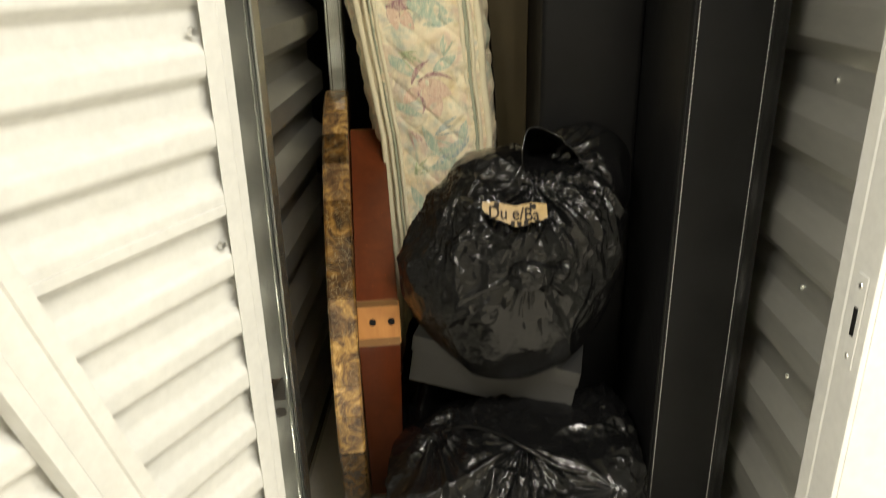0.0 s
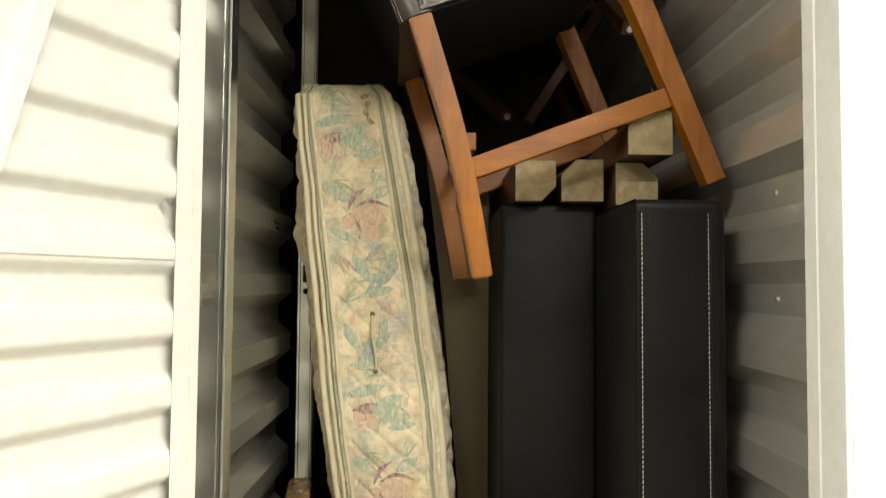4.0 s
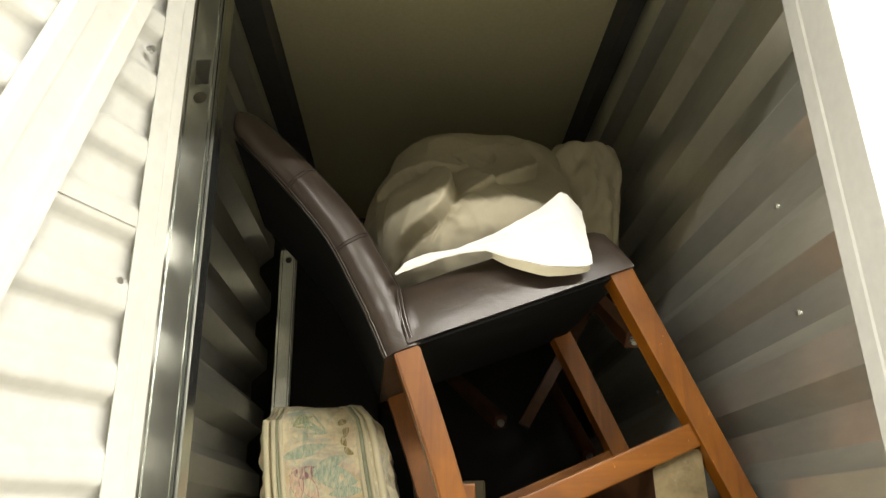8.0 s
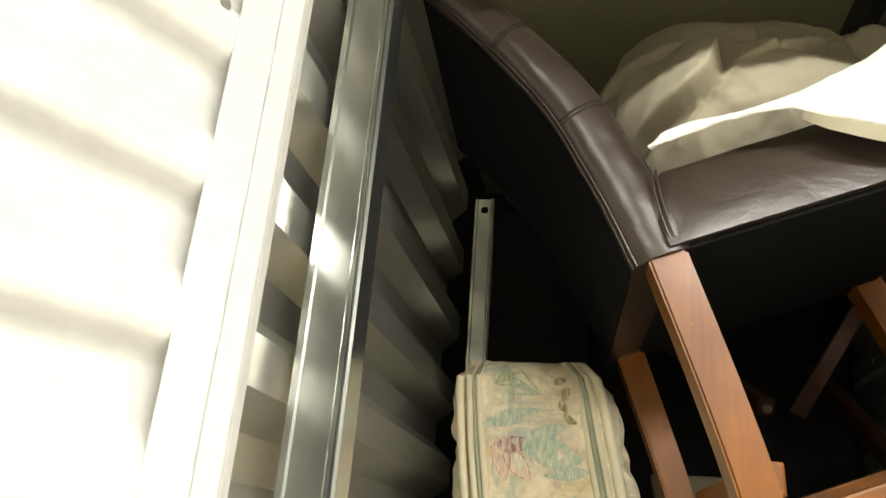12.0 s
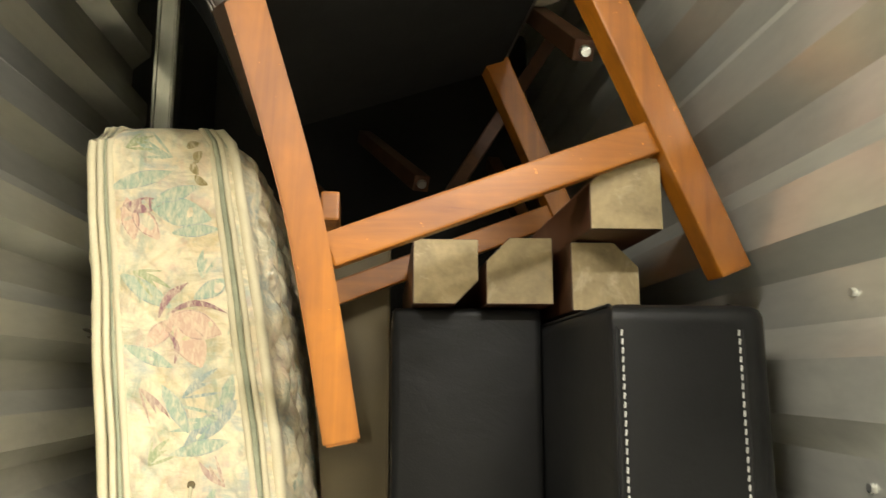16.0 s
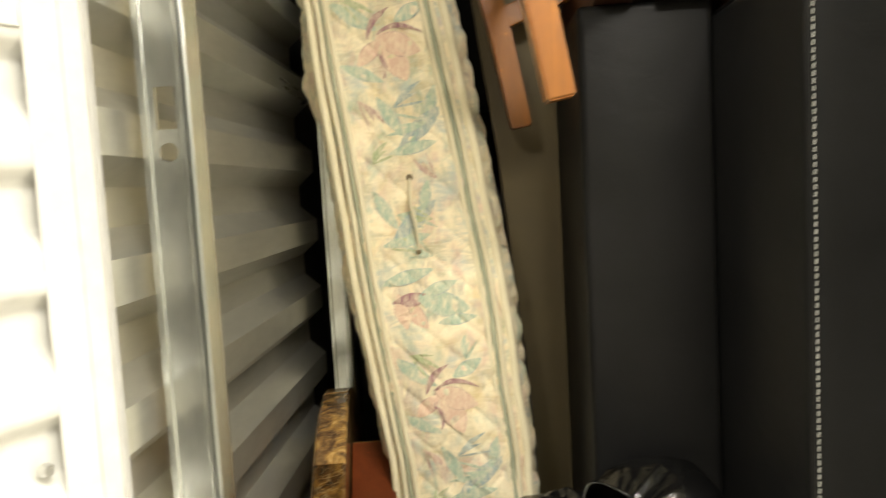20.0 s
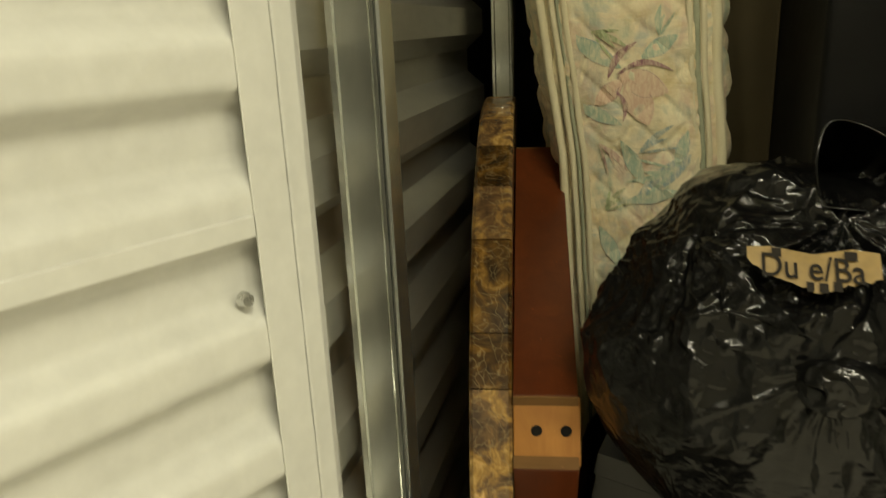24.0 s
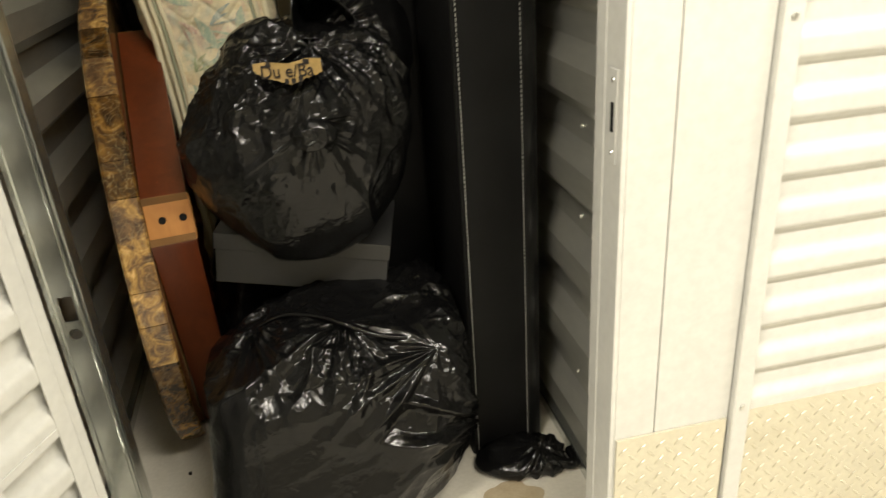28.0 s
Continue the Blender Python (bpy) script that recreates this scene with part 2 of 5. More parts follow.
def quilted(name, bold, relief):
    """Faded printed ticking: cream ground with brushed green, blue, ochre and pink washes."""
    mat, nt, bsdf = shader(name)
    vec = coords(nt)
    wash = noise_tex(nt, vec, 6.0, 5, 0.6, 1.2)
    brush = noise_tex(nt, coords(nt, (3.2, 3.2, 0.9), (0, 0.75, 0)), 17, 6, 0.66, 0.8)
    brush2 = noise_tex(nt, coords(nt, (0.9, 3.0, 3.4), (0.3, -0.6, 0)), 15, 6, 0.66, 0.8)
    weave = noise_tex(nt, vec, 420, 2, 0.5)
    col = ramp(nt, wash, [(0.30, (0.66, 0.49, 0.25)), (0.46, (0.80, 0.71, 0.49)), (0.60, (0.77, 0.65, 0.44)), (0.74, (0.58, 0.57, 0.39))])
    tints = ((9.0, (0.4, 0.2, 0.9), brush, (0.27, 0.37, 0.27), 0.75), (7.0, (1.0, 0.6, 0.2), brush2, (0.30, 0.38, 0.37), 0.65), (8.0, (0.2, 1.3, 0.5), brush2, (0.52, 0.40, 0.17), 0.5), (10.0, (0.9, 0.1, 1.4), brush, (0.55, 0.33, 0.27), 0.45))
    for scale, spin, strokes, tint, amount in tints:
        where = ramp(nt, noise_tex(nt, coords(nt, (1, 1, 1), spin), scale, 4, 0.55, 1.5), [(0.47, (0, 0, 0)), (0.60, (1, 1, 1))])
        mask = maths(nt, "MULTIPLY", where, ramp(nt, strokes, [(0.40, (0, 0, 0)), (0.60, (1, 1, 1))]))
        col = mix(nt, maths(nt, "MULTIPLY", mask, amount * bold), col, tint)
    col = mix(nt, 0.12, col, ramp(nt, weave, [(0.3, (0.42, 0.38, 0.27)), (0.7, (0.82, 0.78, 0.64))]))
    nt.links.new(col, bsdf.inputs["Base Color"])
    bsdf.inputs["Roughness"].default_value = 0.8
    pucker = noise_tex(nt, coords(nt, (1, 1, 0.7)), 38, 4, 0.6, 1.4)
    bump(nt, bsdf, maths(nt, "ADD", maths(nt, "MULTIPLY", pucker, 1.0), maths(nt, "MULTIPLY", weave, 0.08)), 0.6, relief)
    return mat


TICKING = quilted("floral_ticking", 1.1, 0.004)
SIDE_TICKING = quilted("floral_side_ticking", 1.1, 0.006)


def print_ink(name, colour, strength):
    """Worn printed colour: brushed, broken strokes over the ground cloth."""
    mat, nt, bsdf = shader(name)
    n = noise_tex(nt, coords(nt, (3, 1, 1), (0, 0.6, 0)), 60, 5, 0.7, 0.8)
    col = mix(nt, maths(nt, "MULTIPLY", ramp(nt, n, [(0.32, (0.22, 0.22, 0.22)), (0.58, (1, 1, 1))]), strength), (0.78, 0.68, 0.47), colour)
    nt.links.new(col, bsdf.inputs["Base Color"])
    bsdf.inputs["Roughness"].default_value = 0.8
    return mat


INK_MAUVE = print_ink("mauve_print", (0.25, 0.11, 0.14), 0.95)
INK_PINK = print_ink("pink_print", (0.55, 0.33, 0.26), 0.75)
INK_TEAL = print_ink("teal_print", (0.25, 0.38, 0.30), 0.85)
INK_PALE = print_ink("pale_mauve_print", (0.32, 0.18, 0.18), 0.8)
INK_OLIVE = print_ink("olive_print", (0.22, 0.17, 0.05), 0.9)
INK_BLUE = print_ink("blue_print", (0.19, 0.29, 0.31), 0.85)
INK_LEAF = print_ink("leaf_print", (0.20, 0.29, 0.14), 0.8)


def film_plastic(name):
    """Thin black polythene, glossy and crumpled."""
    mat, nt, bsdf = shader(name)
    bsdf.inputs["Base Color"].default_value = (0.0035, 0.0035, 0.0035, 1)
    vec = coords(nt)
    warp = nt.nodes.new("ShaderNodeTexNoise")
    warp.inputs["Scale"].default_value = 6.0
    nt.links.new(vec, warp.inputs["Vector"])
    bent = mix(nt, 0.16, vec, warp.outputs["Color"])
    small = noise_tex(nt, vec, 80, 3, 0.55, 0.6)
    fold = noise_tex(nt, coords(nt, (1, 1, 0.35)), 22, 4, 0.5, 1.6)
    height = maths(nt, "ADD", maths(nt, "MULTIPLY", fold, 0.002), maths(nt, "MULTIPLY", small, 0.0009))
    for scale, tilt in ((16.0, 0.022), (42.0, 0.035), (90.0, 0.022)):
        cell = node(nt, "ShaderNodeTexVoronoi", Scale=scale)
        nt.links.new(bent, cell.inputs["Vector"])
        away = nt.nodes.new("ShaderNodeVectorMath")
        away.operation = "SUBTRACT"
        nt.links.new(bent, away.inputs[0])
        nt.links.new(cell.outputs["Position"], away.inputs[1])
        lean_way = nt.nodes.new("ShaderNodeVectorMath")
        lean_way.operation = "SUBTRACT"
        lean_way.inputs[1].default_value = (0.5, 0.5, 0.5)
        nt.links.new(cell.outputs["Color"], lean_way.inputs[0])
        dot = nt.nodes.new("ShaderNodeVectorMath")
        dot.operation = "DOT_PRODUCT"
        nt.links.new(away.outputs[0], dot.inputs[0])
        nt.links.new(lean_way.outputs[0], dot.inputs[1])
        height = maths(nt, "ADD", height, maths(nt, "MULTIPLY", dot.outputs["Value"], tilt))
    for scale, depth, warp_by in ((12.0, 0.0022, 1.2), (30.0, 0.0012, 1.0), (70.0, 0.0006, 0.8)):
        ridge = maths(nt, "ABSOLUTE", maths(nt, "SUBTRACT", noise_tex(nt, vec, scale, 1.5, 0.4, warp_by), 0.5))
        height = maths(nt, "ADD", height, maths(nt, "MULTIPLY", ridge, depth))
    bump(nt, bsdf, height, 0.8, 1.0)
    nt.links.new(maths(nt, "ADD", maths(nt, "MULTIPLY", small, 0.14), 0.09), bsdf.inputs["Roughness"])
    bsdf.inputs["Specular IOR Level"].default_value = 0.30
    return mat


POLYTHENE = film_plastic("black_polythene")


# ---- mesh helpers ----
def part(name, bm, mat, parent=None, label="", smooth=None, double=None):
    """Links a bmesh as one mesh object, under a thing or a part if one is given."""
    bmesh.ops.recalc_face_normals(bm, faces=bm.faces[:])
    bm.normal_update()
    if smooth is not None:
        for f in bm.faces:
            f.smooth = True
        for e in bm.edges:
            if len(e.link_faces) == 2 and e.calc_face_angle(0) > radians(smooth):
                e.smooth = False
    me = bpy.data.meshes.new(name)
    bm.to_mesh(me)
    bm.free()
    me.materials.append(mat)
    if double:
        me.materials.append(double)
    ob = new(name, me)
    if parent:
        ob.parent = parent
    if label:
        tagged(ob, label)
    return ob


def thing(name, label, category, group="", kind="", at=(0, 0, 0)):
    return tagged(new(name), label, category, group, kind)


def box(lo, hi, bevel=0.0, seg=2, bm=None, m=None):
    """A box between two corners with rounded edges, or under the matrix m."""
    out = bmesh.new()
    c = [(a + b) / 2 for a, b in zip(lo, hi)]
    s = [abs(b - a) for a, b in zip(lo, hi)]
    bmesh.ops.create_cube(out, size=1.0, matrix=Matrix.Translation(c) @ Matrix.Diagonal((*s, 1)))
    if bevel:
        bmesh.ops.bevel(out, geom=out.edges[:], offset=bevel, segments=seg, affect="EDGES", profile=0.6)
    if m:
        bmesh.ops.transform(out, matrix=m, verts=out.verts[:])
    if bm is not None:
        tmp = bpy.data.meshes.new("joined")
        out.to_mesh(tmp)
        out.free()
        bm.from_mesh(tmp)
        bpy.data.meshes.remove(tmp)
        return bm
    return out


def prism(points, axis, lo, hi, bevel=0.0, seg=2):
    """A closed outline (pairs in the two other axes, in xyz order) swept along one axis."""
    bm = bmesh.new()
    others = [i for i in range(3) if i != axis]
    rings = []
    for v in (lo, hi):
        ring = []
        for p in points:
            co = [0, 0, 0]
            co[axis], co[others[0]], co[others[1]] = v, p[0], p[1]
            ring.append(bm.verts.new(co))
        rings.append(ring)
    n = len(points)
    for i in range(n):
        bm.faces.new((rings[0][i], rings[0][(i + 1) % n], rings[1][(i + 1) % n], rings[1][i]))
    bm.faces.new(rings[0])
    bm.faces.new(rings[1][::-1])
    bmesh.ops.recalc_face_normals(bm, faces=bm.faces[:])
    if bevel:
        bmesh.ops.bevel(bm, geom=bm.edges[:], offset=bevel, segments=seg, affect="EDGES", profile=0.6)
    return bm


def tube(path, radius, sides=8, closed=False):
    """A round tube along a list of points."""
    bm = bmesh.new()
    pts = [Vector(p) for p in path]
    rings = []
    n = len(pts)
    for i, p in enumerate(pts):
        a = pts[(i - 1) % n] if closed or i else p
        b = pts[(i + 1) % n] if closed or i < n - 1 else p
        d = (b - a).normalized()
        u = d.cross(Vector((0.13, 0.31, 0.94)))
        if u.length < 0.2:
            u = d.cross(Vector((1, 0, 0)))
        u.normalize()
        w = d.cross(u)
        rings.append([bm.verts.new(p + radius * (math.cos(k * math.tau / sides) * u + math.sin(k * math.tau / sides) * w)) for k in range(sides)])
    for i in range(n if closed else n - 1):
        r, s = rings[i], rings[(i + 1) % n]
        for k in range(sides):
            bm.faces.new((r[k], r[(k + 1) % sides], s[(k + 1) % sides], s[k]))
    if not closed:
        bm.faces.new(rings[0][::-1])
        bm.faces.new(rings[-1])
    return bm


def disc(centre, normal, radius, depth, sides=14):
    """A short round plug."""
    bm = bmesh.new()
    m = Matrix.Translation(centre) @ Vector(normal).to_track_quat("Z", "Y").to_matrix().to_4x4()
    bmesh.ops.create_cone(bm, cap_ends=True, segments=sides, radius1=radius, radius2=radius * 0.8, depth=depth, matrix=m)
    return bm


def bar(a, b, wide, deep, side, bevel=0.004, taper=1.0):
    """A straight rail from a to b; deep is measured along the direction side, wide across both."""
    a, b, side = Vector(a), Vector(b), Vector(side).normalized()
    d = (b - a).normalized()
    w = d.cross(side).normalized()
    s = w.cross(d).normalized()
    bm = bmesh.new()
    rings = []
    for p, k in ((a, 1.0), (b, taper)):
        rings.append([bm.verts.new(p + k * (i * wide / 2 * w + j * deep / 2 * s)) for i, j in ((-1, -1), (1, -1), (1, 1), (-1, 1))])
    for i in range(4):
        bm.faces.new((rings[0][i], rings[0][(i + 1) % 4], rings[1][(i + 1) % 4], rings[1][i]))
    bm.faces.new(rings[0][::-1])
    bm.faces.new(rings[1])
    bmesh.ops.recalc_face_normals(bm, faces=bm.faces[:])
    bmesh.ops.bevel(bm, geom=bm.edges[:], offset=bevel, segments=2, affect="EDGES", profile=0.6)
    return bm


def lerp(table, v):
    """Reads a short table of (key, value) pairs between its keys, smoothly enough for outlines."""
    xs, ys = [p[0] for p in table], [p[1] for p in table]
    return float(np.interp(v, xs, ys))


def ease(v):
    v = np.clip(v, 0, 1)
    return v * v * (3 - 2 * v)


def smooth_path(points, steps=8):
    """A curve through the points (Catmull-Rom)."""
    p = [Vector(points[0])] + [Vector(q) for q in points] + [Vector(points[-1])]
    out = []
    for i in range(1, len(p) - 2):
        for k in range(steps):
            t = k / steps
            out.append(0.5 * (2 * p[i] + (p[i + 1] - p[i - 1]) * t + (2 * p[i - 1] - 5 * p[i] + 4 * p[i + 1] - p[i + 2]) * t * t + (3 * p[i] - p[i - 1] - 3 * p[i + 1] + p[i + 2]) * t ** 3))
    return out + [p[-2]]


# ---- the setting ----
FRONT, BACK, CEIL = 0.83, 3.3, 3.1
LEFT, RIGHT = -0.462, 0.612
OPEN_L, OPEN_R, HEAD = -0.318, 0.502, 2.49
HALL_Y = -2.0

floor = part("floor", box((-4, HALL_Y - 0.1, -0.1), (4.2, BACK + 0.1, 0)), CONCRETE)
tagged(floor, "pale sealed concrete floor of unit and corridor", "floor", kind="structure")
ceiling = part("ceiling", box((-4, HALL_Y - 0.1, CEIL), (4.2, BACK + 0.1, CEIL + 0.1)), CEILING)
tagged(ceiling, "painted olive-beige ceiling over the unit", "ceiling", kind="structure")


def ribbed_wall(name, x, face, y0, y1, z1, pitch, depth, label, shift=0.0):
    """A corrugated steel wall with level trapezoid ribs; face is +1 if the ribs look to +x."""
    outline, z = [], shift - pitch
    crest, slope = pitch * 0.31, pitch * 0.20
    while z < z1:
        for dz, d in ((0, 0), (slope, depth), (slope + crest, depth), (2 * slope + crest, 0)):
            if 0 <= z + dz <= z1:
                outline.append((z + dz, d))
        z += pitch
    outline = [(0.0, outline[0][1])] + outline + [(z1, outline[-1][1])]
    bm = bmesh.new()
    rows = []
    for z, d in outline:
        rows.append([bm.verts.new((x + face * (d + o), y, z)) for o in (0, -0.012) for y in (y0, y1)])
    for a, b in zip(rows, rows[1:]):
        bm.faces.new((a[0], a[1], b[1], b[0]))
        bm.faces.new((a[2], a[3], b[3], b[2]))
        bm.faces.new((a[0], a[2], b[2], b[0]))
        bm.faces.new((a[1], a[3], b[3], b[1]))
    ob = part(name, bm, GALV_PANEL)
    return tagged(ob, label, "wall", kind="structure")


PITCH = 0.1765
LEFT_SHIFT = 0.0252
RIGHT_PITCH, RIGHT_SHIFT = 0.1855, 0.025
WALL_END = 2.28
wall_left = ribbed_wall("wall_left", LEFT - 0.008, 1, FRONT + 0.02, WALL_END, 3.0, PITCH, 0.040, "corrugated galvanised steel partition with level ribs", LEFT_SHIFT)
wall_right = ribbed_wall("wall_right", RIGHT, -1, FRONT + 0.02, BACK, 3.0, RIGHT_PITCH, 0.032, "corrugated galvanised steel partition with level ribs", RIGHT_SHIFT)
# added dark panel and unseen back wall fill the blackness past the ribs
tagged(part("wall_left_rear", box((LEFT - 0.075, WALL_END - 0.03, 0), (LEFT - 0.055, BACK, 3.0)), DARK_STEEL), "dark flat panel added to fill the blackness past the ribbed partition", "wall", kind="structure")
wall_back = tagged(part("wall_back", box((-4, BACK, 0), (4.2, BACK + 0.06, CEIL)), DARK_STEEL), "unseen back wall of the unit, coloured dark for its black depth", "wall", kind="structure")
# unseen wall, its distance and grey tone set to limit bounce into the unit
tagged(part("wall_corridor", box((-4, HALL_Y - 0.06, 0), (4.2, HALL_Y, CEIL)), LOW_BOUNCE_PAINT), "unseen corridor wall opposite the unit, toned grey-beige to cut bounce", "wall", kind="structure")
for x in (-4.06, 4.2):
    tagged(part("wall_end", box((x, HALL_Y, 0), (x + 0.06, BACK, CEIL)), WHITE_STEEL), "white end wall of the corridor", "wall", kind="structure")
tagged(part("wall_front_left", box((-4, FRONT, 0), (OPEN_L - 0.03, FRONT + 0.015, CEIL)), WHITE_STEEL), "white steel corridor wall beside the open door", "wall", kind="structure")
tagged(part("wall_header", box((OPEN_L - 0.012, FRONT, HEAD), (0.712, FRONT + 0.03, CEIL)), WHITE_STEEL), "white steel panel over the unit's doorway", "wall", kind="structure")
tagged(part("wall_front_right", box((1.64, FRONT, 0), (4.2, FRONT + 0.015, CEIL)), WHITE_STEEL), "white steel corridor wall", "wall", kind="structure")
for x0, x1 in ((-0.462, -0.385), (0.575, 0.66)):
    tagged(part("trim", box((x0, FRONT + 0.04, 3.002), (x1, BACK, CEIL - 0.002), 0.003), DARK_STEEL), "dark steel top channel of the partition", "trim", kind="structure")
for x0, x1 in ((-0.461, -0.425), (0.575, 0.61)):
    tagged(part("trim", box((x0, FRONT + 0.13, 0.0), (x1, WALL_END if x0 < 0 else BACK, 0.03), 0.003), GALV), "galvanised floor channel of the partition", "trim", kind="structure")


# ---- steel studs on the partition ----
def stud(x0, x1, y, z1, holes, label):
    """A folded channel stud: web with punched round and square holes, two rolled lips and a return flange."""
    root = thing("steel_stud", label, "stud", "studs of the partition")
    w = x1 - x0
    lip = w * 0.24
    web = bmesh.new()
    xs = [x0 + lip * 0.6, x0 + w * 0.27, x0 + w * 0.68, x1 - lip]
    cx, hw, hh = (xs[1] + xs[2]) / 2, (xs[2] - xs[1]) / 2, 0.021
    zs, square, ring = [0.0], [], []
    for h in sorted(holes):
        zs += [h - hh, h + hh, h + 0.028, min(h + 0.08, z1 - 0.001)]
        ring.append(h)
        if h + 0.08 < z1:
            square.append(h + 0.028)
    zs.append(z1)

    def quad(*ps):
        web.faces.new([web.verts.new(p) for p in ps])

    for i in range(3):
        for a, b in zip(zs, zs[1:]):
            if i == 1 and any(abs(a - c) < 1e-6 for c in square):
                continue
            if i == 1 and any(abs(a - (h - hh)) < 1e-6 for h in ring):
                h = a + hh
                rad, n = hw * 0.92, 24
                pts = []
                for k in range(n):
                    c, d = math.cos(k * math.tau / n), math.sin(k * math.tau / n)
                    f = min(hw / max(abs(c), 1e-6), hh / max(abs(d), 1e-6))
                    pts.append(((cx + rad * c, y, h + rad * d), (cx + f * c, y, h + f * d)))
                for k in range(n):
                    (p, q), (r, t) = pts[k], pts[(k + 1) % n]
                    quad(p, q, t, r)
                for sx in (-1, 1):
                    for sz in (-1, 1):
                        ang = math.atan2(hh, hw)
                        near = sorted((pt[1] for pt in pts if (pt[1][0] - cx) * sx > 0 and (pt[1][2] - h) * sz > 0), key=lambda v: abs(abs(v[0] - cx) - hw) + abs(abs(v[2] - h) - hh))[:2]
                        quad(near[0], (cx + sx * hw, y, h + sz * hh), near[1])
                continue
            quad((xs[i], y, a), (xs[i + 1], y, a), (xs[i + 1], y, b), (xs[i], y, b))
    bmesh.ops.remove_doubles(web, verts=web.verts[:], dist=0.0003)
    ext = bmesh.ops.extrude_face_region(web, geom=web.faces[:])
    bmesh.ops.translate(web, verts=[v for v in ext["geom"] if isinstance(v, bmesh.types.BMVert)], vec=(0, 0.002, 0))
    part("web", web, GALV, root)
    section = [(x1 - lip, y - 0.000), (x1 - lip + 0.004, y - 0.006), (x1 - lip * 0.45, y - 0.006), (x1 - lip * 0.4, y - 0.002), (x1 - lip * 0.3, y - 0.006), (x1 - 0.003, y - 0.006), (x1, y - 0.003), (x1, y + 0.04), (x1 - 0.003, y + 0.04), (x1 - 0.003, y + 0.003), (x1 - lip, y + 0.003)]
    part("rolled_lip", prism(section, 2, 0.0, z1), GALV, root)
    section = [(x0, y - 0.005), (x0 + lip * 0.5, y - 0.005), (x0 + lip * 0.6, y), (x0 + lip * 0.6, y + 0.003), (x0 + 0.003, y + 0.003), (x0 + 0.003, y + 0.04), (x0, y + 0.04)]
    part("rolled_lip", prism(section, 2, 0.0, z1), GALV, root)
    return root


stud(-0.410, -0.347, 1.27, 2.99, (0.45, 1.475, 2.46), "galvanised steel channel stud with punched holes inside the doorway")
stud(-0.393, -0.343, 2.20, 2.52, (0.46, 1.478, 2.49), "galvanised steel channel stud behind the mattress")

# ---- door frame ----
jamb_left = thing("door_jamb", "white painted steel door jamb on the hinge side", "door frame", "door jambs", "structure")
part("jamb_face", box((OPEN_L - 0.042, FRONT + 0.017, 0), (OPEN_L - 0.03, FRONT + 0.068, HEAD), 0.002), WHITE_STEEL, jamb_left)
part("jamb_stop", prism([(OPEN_L - 0.042, FRONT + 0.07), (OPEN_L + 0.016, FRONT + 0.07), (OPEN_L + 0.018, FRONT + 0.072), (OPEN_L + 0.018, FRONT + 0.081), (OPEN_L + 0.009, FRONT + 0.082), (OPEN_L + 0.009, FRONT + 0.087), (OPEN_L + 0.021, FRONT + 0.088), (OPEN_L + 0.021, FRONT + 0.102), (OPEN_L + 0.013, FRONT + 0.103), (OPEN_L + 0.013, FRONT + 0.106), (OPEN_L + 0.021, FRONT + 0.107), (OPEN_L + 0.021, FRONT + 0.115), (OPEN_L - 0.042, FRONT + 0.115)], 2, 0, HEAD), WHITE_STEEL, jamb_left)
jamb_right = thing("door_jamb", "white painted steel door jamb with a strike plate", "door frame", "door jambs", "structure")
part("jamb_face", box((OPEN_R, FRONT - 0.002, 0), (OPEN_R + 0.008, FRONT + 0.055, HEAD), 0.002), WHITE_STEEL, jamb_right)
part("jamb_stop", prism([(OPEN_R + 0.008, FRONT + 0.057), (OPEN_R + 0.002, FRONT + 0.057), (OPEN_R + 0.000, FRONT + 0.060), (OPEN_R + 0.000, FRONT + 0.088), (OPEN_R + 0.008, FRONT + 0.088)], 2, 0, HEAD), WHITE_STEEL, jamb_right)
strike = part("strike_plate", box((OPEN_R - 0.003, FRONT + 0.012, 0.80), (OPEN_R - 0.0005, FRONT + 0.038, 0.93), 0.001), WHITE_STEEL, jamb_right, "white strike plate with a dark slot")
part("strike_slot", box((OPEN_R - 0.0045, FRONT + 0.020, 0.845), (OPEN_R - 0.0032, FRONT + 0.028, 0.885)), HOLLOW, strike)
for z in (0.815, 0.915):
    part("screw", disc((OPEN_R - 0.0038, FRONT + 0.025, z), (-1, 0, 0), 0.004, 0.0015, 10), SCREW, strike)

pilaster = thing("pilaster", "flat white folded steel pilaster with a vertical crease", "pilaster", "", "structure")
for x0, x1 in ((OPEN_R + 0.008, 0.578), (0.580, 0.712)):
    part("panel", box((x0, FRONT - 0.002, 0.0), (x1, FRONT + 0.014, HEAD), 0.0015), WHITE_STEEL, pilaster)


def tread_plate(x0, x1, z1, label):
    """A kick plate with raised bars in two alternating directions."""
    root = thing("kick_plate", label, "kick plate", "kick plates", "structure")
    part("plate", box((x0, FRONT - 0.007, 0.0), (x1, FRONT - 0.0025, z1), 0.001), TREAD, root)
    bm = bmesh.new()
    row, z = 0, 0.014
    while z < z1 - 0.01:
        x = x0 + 0.012 + (row % 2) * 0.0165
        col = 0
        while x < x1 - 0.012:
            m = Matrix.Translation((x, FRONT - 0.0078, z)) @ Matrix.Rotation(radians(45 if row % 2 else -45), 4, "Y") @ Matrix.Diagonal((0.0125, 0.0016, 0.0028, 1))
            bmesh.ops.create_icosphere(bm, subdivisions=1, radius=1.0, matrix=m)
            x += 0.033
        z += 0.0165
        row += 1
    tagged(part("raised_bars", bm, TREAD, root), kind="stuff")


tread_plate(OPEN_R + 0.01, 0.708, 0.335, "diamond tread kick plate on the pilaster")
